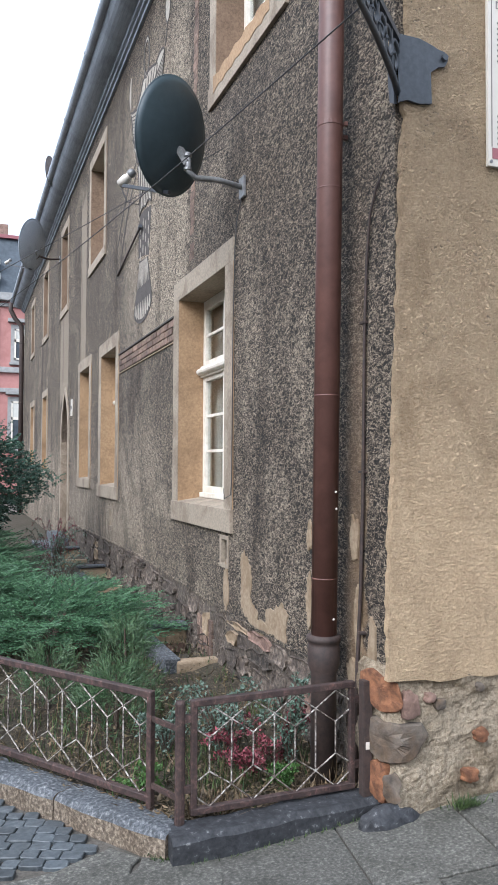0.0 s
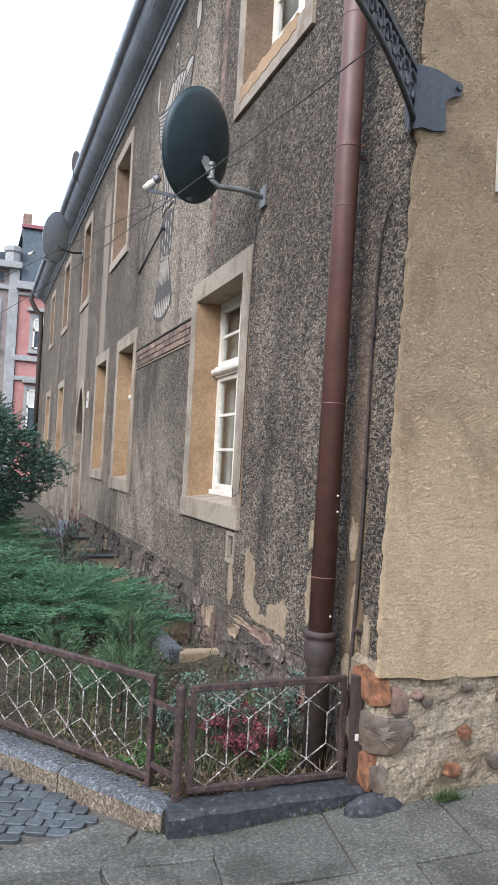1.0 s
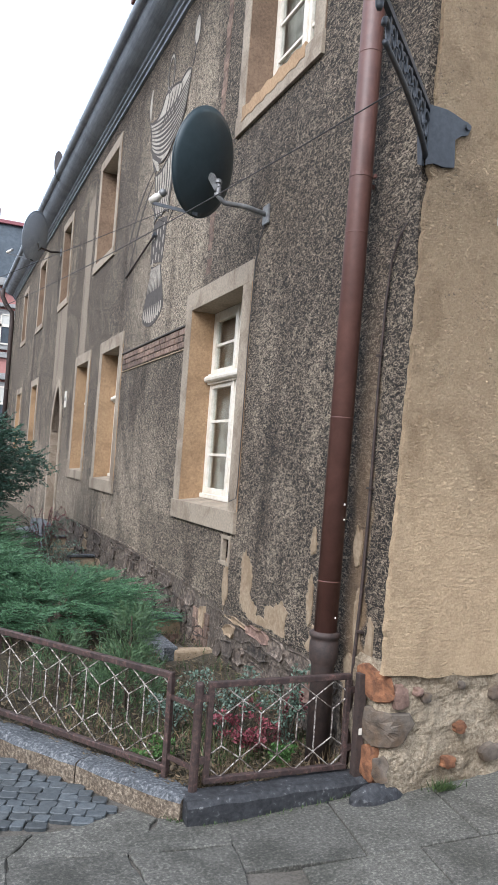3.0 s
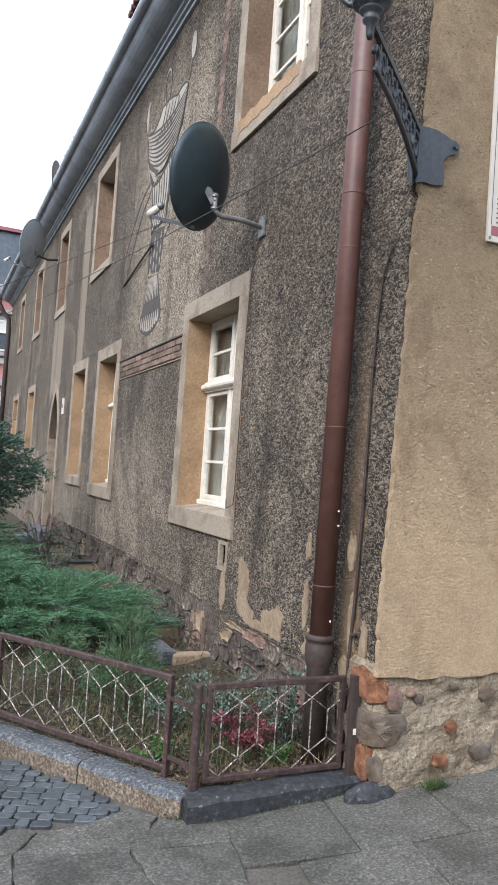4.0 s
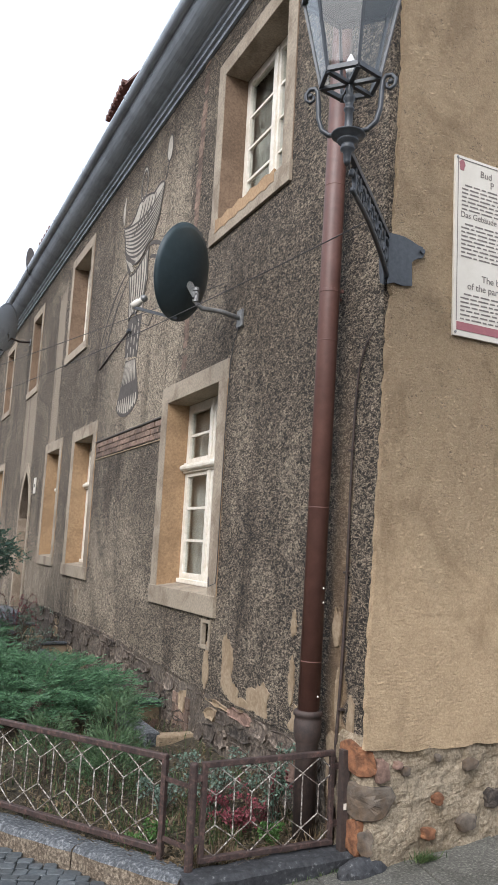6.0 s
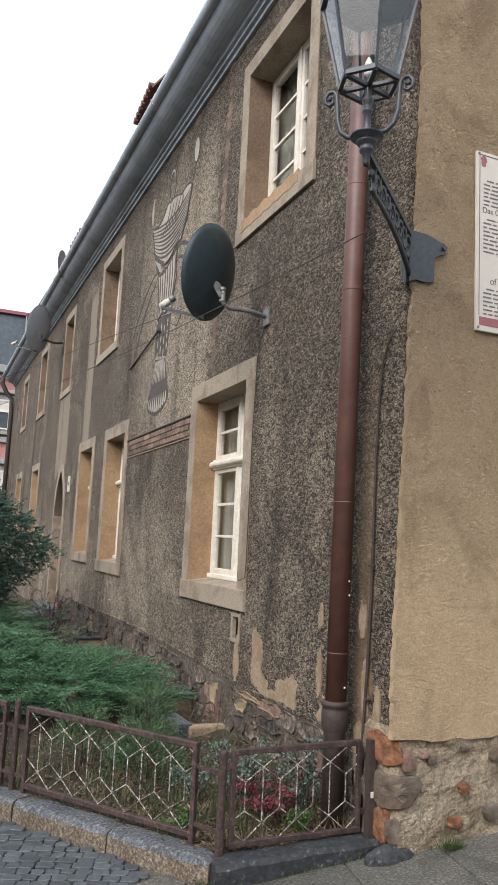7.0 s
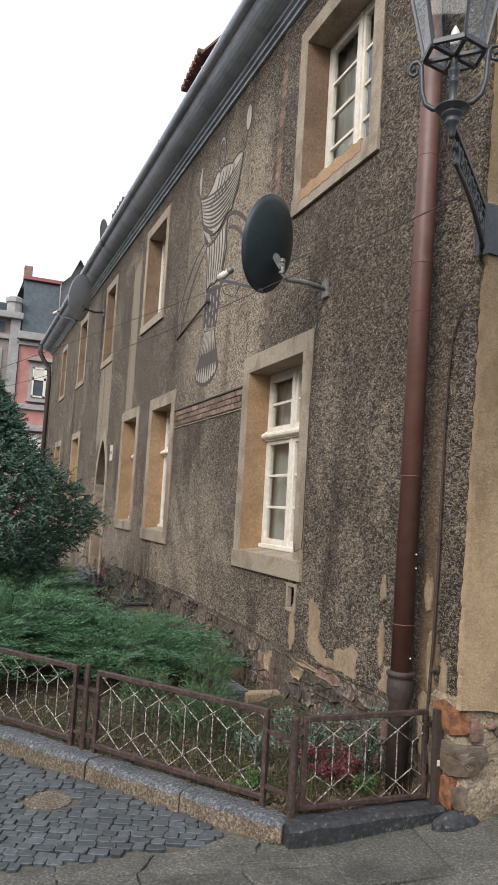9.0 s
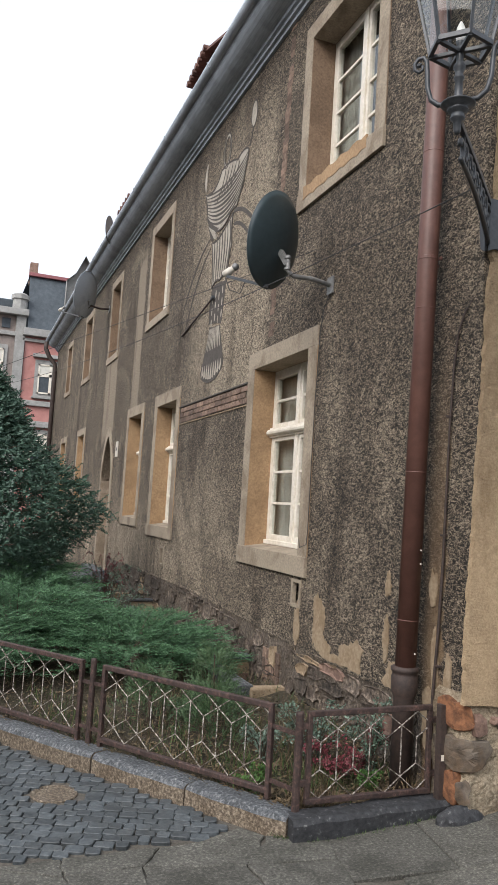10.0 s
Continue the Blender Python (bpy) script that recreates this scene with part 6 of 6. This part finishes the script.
# ---- plinth of rubble stones under the plaster lip ----
def plinth_top(y):
    return 0.545 + 0.09 * min(1.0, max(0.0, (y - 4.8) / 3.0)) - 0.03 * min(1.0, max(0.0, (y - 8.5) / 4.0)) + 0.014 * noise.noise(Vector((0, y * 5, 0))) + 0.008 * noise.noise(Vector((2, y * 19, 0)))


bm = bmesh.new()
bed = []
for k in range(330):
    yk = 3.15 + 10.4 * (k / 329) ** 1.15
    tk = plinth_top(yk)
    col = [bm.verts.new((FX + 0.02, yk, tk))]
    for q in range(23):
        zk = tk - (tk + 0.25) * q / 22
        p = Vector((0, yk * 6.5, zk * 8.5))
        col.append(bm.verts.new((FX - 0.006 - 0.016 * noise.noise(p) - 0.012 * abs(noise.noise(p * 2.3)) - 0.006 * noise.noise(p * 5.1), yk, zk)))
    bed.append(col)
for a, b in zip(bed, bed[1:]):
    for q in range(23):
        bm.faces.new((a[q], a[q + 1], b[q + 1], b[q]))
bmesh.ops.recalc_face_normals(bm, faces=bm.faces[:])
part("plinth_mortar", bm, M_MORTAR, wall_front, "dark crumbling mortar bed of the plinth")
bm = bmesh.new()
lip = [(3.3 + k * 0.06, plinth_top(3.3 + k * 0.06) + 0.004 * math.sin(k * 1.7)) for k in range(172)]
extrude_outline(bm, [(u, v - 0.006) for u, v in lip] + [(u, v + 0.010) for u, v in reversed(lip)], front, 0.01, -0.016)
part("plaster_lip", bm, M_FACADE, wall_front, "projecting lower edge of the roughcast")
rp = random.Random(55)
cells = []
y = 3.2
while y < 11.5:                         # columns of unequal width, each cut into unequal courses
    w = rp.uniform(0.20, 0.46) * (1.0 if y < 8 else 1.25)
    cells.append((y, y + w))
    y += w
for a, b in cells:
    z = -0.04 + rp.uniform(0, 0.06)
    while z < 0.62:
        h = rp.uniform(0.09, 0.19)
        top = plinth_top((a + b) / 2) - 0.014
        z2 = min(z + h, top)
        if z2 - z > 0.045 and rp.random() > 0.12:
            split = rp.random() < 0.35 and b - a > 0.2
            spans = [(a, a + (b - a) * rp.uniform(0.4, 0.6))] if split else [(a, b)]
            if split:
                spans.append((spans[0][1], b))
            for p, q in spans:
                corners = [(p + rp.uniform(0.0, 0.03), z + rp.uniform(0.0, 0.02)), (q - rp.uniform(0.0, 0.03), z + rp.uniform(0.0, 0.02)), (q - rp.uniform(0.0, 0.035), z2 - rp.uniform(0.002, 0.025)), (p + rp.uniform(0.0, 0.035), z2 - rp.uniform(0.002, 0.025))]
                outline = []
                for k in range(4):
                    u0, u1, u2 = corners[k - 1], corners[k], corners[(k + 1) % 4]
                    for o, f in ((u0, 0.22), (u2, 0.22), (u2, 0.5)):
                        outline.append((u1[0] + (o[0] - u1[0]) * f + rp.uniform(-0.013, 0.013), u1[1] + (o[1] - u1[1]) * f + rp.uniform(-0.013, 0.013)))
                bm = bmesh.new()
                extrude_outline(bm, outline, front, 0.0, -0.006 - rp.uniform(0.0, 0.018), 0.022, 0.010)
                t_ = rp.random()
                part("stone", bm, M_RUBBLE if t_ > 0.1 else (M_TAN if t_ > 0.05 else M_BRICK), wall_front)
        z += h + 0.008

# bricks showing behind the cellar well
for i in range(5):
    for j in range(3):
        part("brick", box_bm((FX - 0.022, 5.25 + i * 0.075, 0.14 + j * 0.10), (FX, 5.315 + i * 0.075, 0.23 + j * 0.10), 0.004), M_FADED, wall_front)

# surrounds of the small cellar vents
for y0, y1, z0, z1 in VENTS:
    for lo, hi in (((y0 - 0.035, z0 - 0.03), (y0, z1 + 0.03)), ((y1, z0 - 0.03), (y1 + 0.035, z1 + 0.03)), ((y0, z1), (y1, z1 + 0.03)), ((y0, z0 - 0.03), (y1, z0))):
        part("vent_stone", box_bm((FX - 0.008, lo[0], lo[1]), (FX + 0.03, hi[0], hi[1]), 0.004), M_STONE, wall_front)
    # plate set back in the opening, coloured dark for the shade inside
    part("vent_back", box_bm((FX + 0.34, y0 - 0.02, z0 - 0.02), (FX + 0.37, y1 + 0.02, z1 + 0.02)), M_SGDARK, wall_front)

# ---- stones showing in the corner base ----
def end_stone(cu, cv, ru, rv, mat, seed, proud=0.005):
    bm = bmesh.new()
    outline = []
    for k in range(26):
        a = 2 * math.pi * k / 26
        c, n_ = math.cos(a), math.sin(a)
        q = (abs(c) ** 3.2 + abs(n_) ** 3.2) ** (-1 / 3.2)
        q *= 1 + 0.34 * noise.noise(Vector((c * 1.2, n_ * 1.2, seed * 1.37))) + 0.16 * noise.noise(Vector((c * 4, n_ * 4, seed * 2.9)))
        outline.append((cu + ru * q * c, cv + rv * q * n_))
    rings = []
    for f, d in ((1.0, -0.03), (1.0, proud), (0.93, proud + 0.010), (0.62, proud + 0.013), (0.30, proud + 0.015)):
        rings.append([bm.verts.new(base_at(cu + (u - cu) * f, v * f + cv * (1 - f), 0.014 + d + (0.007 * noise.noise(Vector(((cu + (u - cu) * f) * 16, (cv + (v - cv) * f) * 16, seed))) if f < 1 else 0))) for u, v in outline])
    for a, b in zip(rings, rings[1:]):
        for k in range(26):
            bm.faces.new((a[k], a[(k + 1) % 26], b[(k + 1) % 26], b[k]))
    bm.faces.new(rings[-1])
    bmesh.ops.recalc_face_normals(bm, faces=bm.faces[:])
    part("stone", bm, mat, wall_end)


for i, (u, v, a, b, m) in enumerate(((1.60, 0.590, 0.105, 0.078, M_ORANGE), (1.75, 0.555, 0.045, 0.055, M_BRICK), (1.645, 0.395, 0.165, 0.09, M_DARKSTONE), (1.595, 0.205, 0.055, 0.085, M_ORANGE),
                                     (1.67, 0.195, 0.032, 0.062, M_DARKSTONE), (2.12, 0.385, 0.035, 0.03, M_ORANGE), (2.06, 0.215, 0.04, 0.028, M_ORANGE), (1.90, 0.545, 0.026, 0.024, M_DARKSTONE), (2.11, 0.60, 0.02, 0.02, M_DARKSTONE), (1.855, 0.575, 0.022, 0.02, M_BRICK),
                                     (2.34, 0.55, 0.05, 0.03, M_DARKSTONE), (2.32, 0.25, 0.06, 0.045, M_DARKSTONE), (2.52, 0.36, 0.07, 0.05, M_RUBBLE), (2.75, 0.5, 0.08, 0.05, M_ORANGE))):
    end_stone(u, v, a, b, m, 300 + i)
bm = bmesh.new()
bmesh.ops.create_icosphere(bm, subdivisions=3, radius=1.0)
for v in bm.verts:
    k = 1 + 0.18 * noise.noise(v.co * 2.3)
    v.co = Vector((1.68 + v.co.x * 0.155 * k, 2.74 + v.co.y * 0.06 * k, 0.05 + v.co.z * 0.085 * k))
part("stone", bm, M_DARKKERB, wall_end, "dark foot stone at the corner")
# ---- brick band under the string course, and the brick strip beside the upper window ----
part("string_course", box_bm((FX - 0.018, 6.43, 2.900), (FX + 0.02, 8.97, 2.918), 0.006), M_SGDARK, wall_front, "thin projecting string course")
rb = random.Random(88)
for row in range(3):
    y = 6.45 + (0.06 if row % 2 else 0.0)
    while y < 8.85:
        w = min(rb.uniform(0.19, 0.25), 8.95 - y)
        part("brick", box_bm((FX - 0.006 - rb.uniform(0, 0.008), y, 2.705 + row * 0.064), (FX + 0.01, y + w - 0.012, 2.760 + row * 0.064), 0.005), M_FADED, wall_front)
        y += w
part("plaster_edge", box_bm((FX - 0.010, 6.43, 2.676), (FX + 0.01, 8.97, 2.688), 0.005), M_TAN, wall_front, "pale broken plaster edge")
for k in range(44):
    z = 3.22 + k * 0.072
    off = 0.2 * (6.42 - z) / 3.2
    if rb.random() < 0.12 or (4.3 > z > 4.05):
        continue
    part("brick", box_bm((FX - 0.001 - rb.uniform(0, 0.004), 5.70 + off * 0.8 + rb.uniform(-0.015, 0.015), z), (FX + 0.01, 5.82 + off * 0.8 + rb.uniform(-0.02, 0.02), z + 0.066), 0.004), M_FADED, wall_front)

# ---- street paving ----
E1, E2, ORG = Vector((0.989, -0.146)), Vector((0.146, 0.989)), Vector((1.377, 2.335))


def on_street(p, d):
    return Vector((p[0], p[1], ground_z(p[0], p[1]) + d))


pave = thing("pavement", "worn grey concrete paving slabs with cracked joints", "pavement", kind="structure")
rs = random.Random(12)


def slab_piece(outline, dz):
    bm = bmesh.new()
    extrude_outline(bm, outline, lambda u, v, d: on_street((u, v), d), -0.05, dz, 0.006, 0.005)
    finish("slab", bm, M_SLAB, pave)


def sett_line(x):
    """Where the setts meet the slabs."""
    return 2.925 + 0.05 * max(0, x + 0.1) + 0.62 * max(0.0, x - 0.28) ** 1.25


for j in range(-7, 1):
    for i in range(-1, 5):
        depth = 0.50 if j < 0 else 0.62
        a0 = 0.535 * i + (0.0 if j % 2 == 0 else 0.24)
        b0 = 0.5 * j
        c = [ORG + E1 * (a0 + p) + E2 * (b0 + q) for p, q in ((0.005, 0.005), (0.53, 0.005), (0.53, depth - 0.005), (0.005, depth - 0.005))]
        slab_piece([(p.x, p.y) for p in c], rs.uniform(-0.004, 0.004))
# broken concrete towards the setts
nodes = {}
for i in range(8):
    for j in range(9):
        p = ORG + E1 * (-0.535 - 0.42 * i) + E2 * (0.62 - 0.40 * j)
        if i > 0:
            p = p + Vector((rs.uniform(-0.12, 0.12), rs.uniform(-0.1, 0.1)))
        if j == 0:
            p.y = min(sett_line(p.x), K0.y - 0.02 + max(0.0, K0.x - p.x) * 1.42 - 0.02) if p.x < 0.72 else 2.83
        nodes[i, j] = p
for i in range(7):
    for j in range(8):
        q = [nodes[i, j], nodes[i + 1, j], nodes[i + 1, j + 1], nodes[i, j + 1]]
        c = sum(q, Vector((0, 0))) / 4
        out = []
        for k in range(4):
            a, b = q[k], q[(k + 1) % 4]
            for m in range(5):
                p = a.lerp(b, m / 5)
                if j == 0 and k == 0 and i > 0:
                    p.y = min(sett_line(p.x), K0.y - 0.04 + max(0.0, K0.x - p.x) * 1.42)
                p = p + Vector((rs.uniform(-0.012, 0.012), rs.uniform(-0.012, 0.012))) * (1 if m else 0)
                out.append(p + (c - p).normalized() * 0.003)
        slab_piece([(p.x, p.y) for p in out], rs.uniform(-0.003, 0.005))

road = thing("road", "blue-grey basalt sett paving with sandy joints", "road", kind="structure")
rc = random.Random(66)
MAN = Vector((-0.325, 3.735))
near, far_v, far_f = 0, [], []
R1 = Vector((0.93, -0.36)).normalized()
R2 = Vector((0.36, 0.93)).normalized()
for row in range(-4, 60):
    u = -3.0 + (row % 2) * 0.05
    while u < 1.6:
        w, h = rc.uniform(0.06, 0.108), 0.068
        base = Vector((0.0, 3.3)) + R1 * u + R2 * (row - 10) * 0.068
        u += w
        c = base + R1 * w / 2 + R2 * h / 2
        rel = c - K0
        if rel.dot(KN) > -0.035 or c.y < sett_line(c.x) + 0.045 or (c - MAN).length < 0.165 or c.x < -2.2:
            continue
        if 0.45 < c.x and rc.random() < 0.5:
            continue
        bow = 0.012 * math.sin(c.x * 5) + rc.uniform(-0.006, 0.006)
        out = []
        for k in range(4):
            p, q = ((0.002, 0.002), (w - 0.002, 0.002), (w - 0.002, h - 0.002), (0.002, h - 0.002))[k]
            out.append(base + R1 * (p + rc.uniform(-0.005, 0.005)) + R2 * (q + bow + rc.uniform(-0.005, 0.005)))
        poly = []
        for k in range(4):
            a, b, z = out[k], out[(k + 1) % 4], out[k - 1]
            poly += [(a + (z - a) * 0.14), (a + (b - a) * 0.14)]
        tilt = (rc.uniform(-0.035, 0.035), rc.uniform(-0.035, 0.035))
        dz = rc.uniform(-0.003, 0.003)

        def sett(u_, v_, d, c=c, tilt=tilt, dz=dz):
            z = d + (dz + (u_ - c.x) * tilt[0] + (v_ - c.y) * tilt[1] if d > -0.01 else 0)
            return Vector((u_, v_, ground_z(u_, v_) + z))

        bm = bmesh.new()
        extrude_outline(bm, [(p.x, p.y) for p in poly], sett, -0.05, 0.004, 0.004, 0.003)
        if c.x > -0.95 and c.y < 5.2 and near < 300:
            part("sett", bm, M_COBBLE, road)
            near += 1
        else:
            bm.verts.ensure_lookup_table()
            o = len(far_v)
            bm.verts.index_update()
            far_v += [v.co.copy() for v in bm.verts]
            far_f += [[o + v.index for v in f.verts] for f in bm.faces]
            bm.free()
rest = foliage_mesh("sett_field", far_v, far_f, M_COBBLE, road)
rest["kind"] = "stuff"
bm = bmesh.new()
lathe(bm, (MAN.x, MAN.y, -0.045), [(0.13, 0.0), (0.13, 0.03), (0.125, 0.034), (0.105, 0.034), (0.10, 0.030), (0.02, 0.031)], 28)
tagged(finish("valve_cover", bm, M_KERB, None), "small round sand-filled iron cover among the setts", "cover")

# steps before the arched doorway, and a small plaque beside it
steps = thing("door_steps", "worn grey stone steps before the arched doorway", "steps", at=(1.2, 13.2, 0.0))
for k in range(2):
    part("step", box_bm((k * 0.27, 0.0, 0.0), (0.49, 1.5, 0.17 * (k + 1)), 0.015), M_KERBTOP, steps)
plaque = thing("wall_plaque", "small white enamel plaque beside the arched door", "plaque", at=(FX - 0.008, 12.98, 2.42))
part("plate", box_bm((-0.008, 0.0, 0.0), (0.006, 0.2, 0.28), 0.003), M_SIGN, plaque)
part("print_bar", box_bm((-0.0095, 0.04, 0.11), (-0.0082, 0.16, 0.17)), M_INK, plaque)
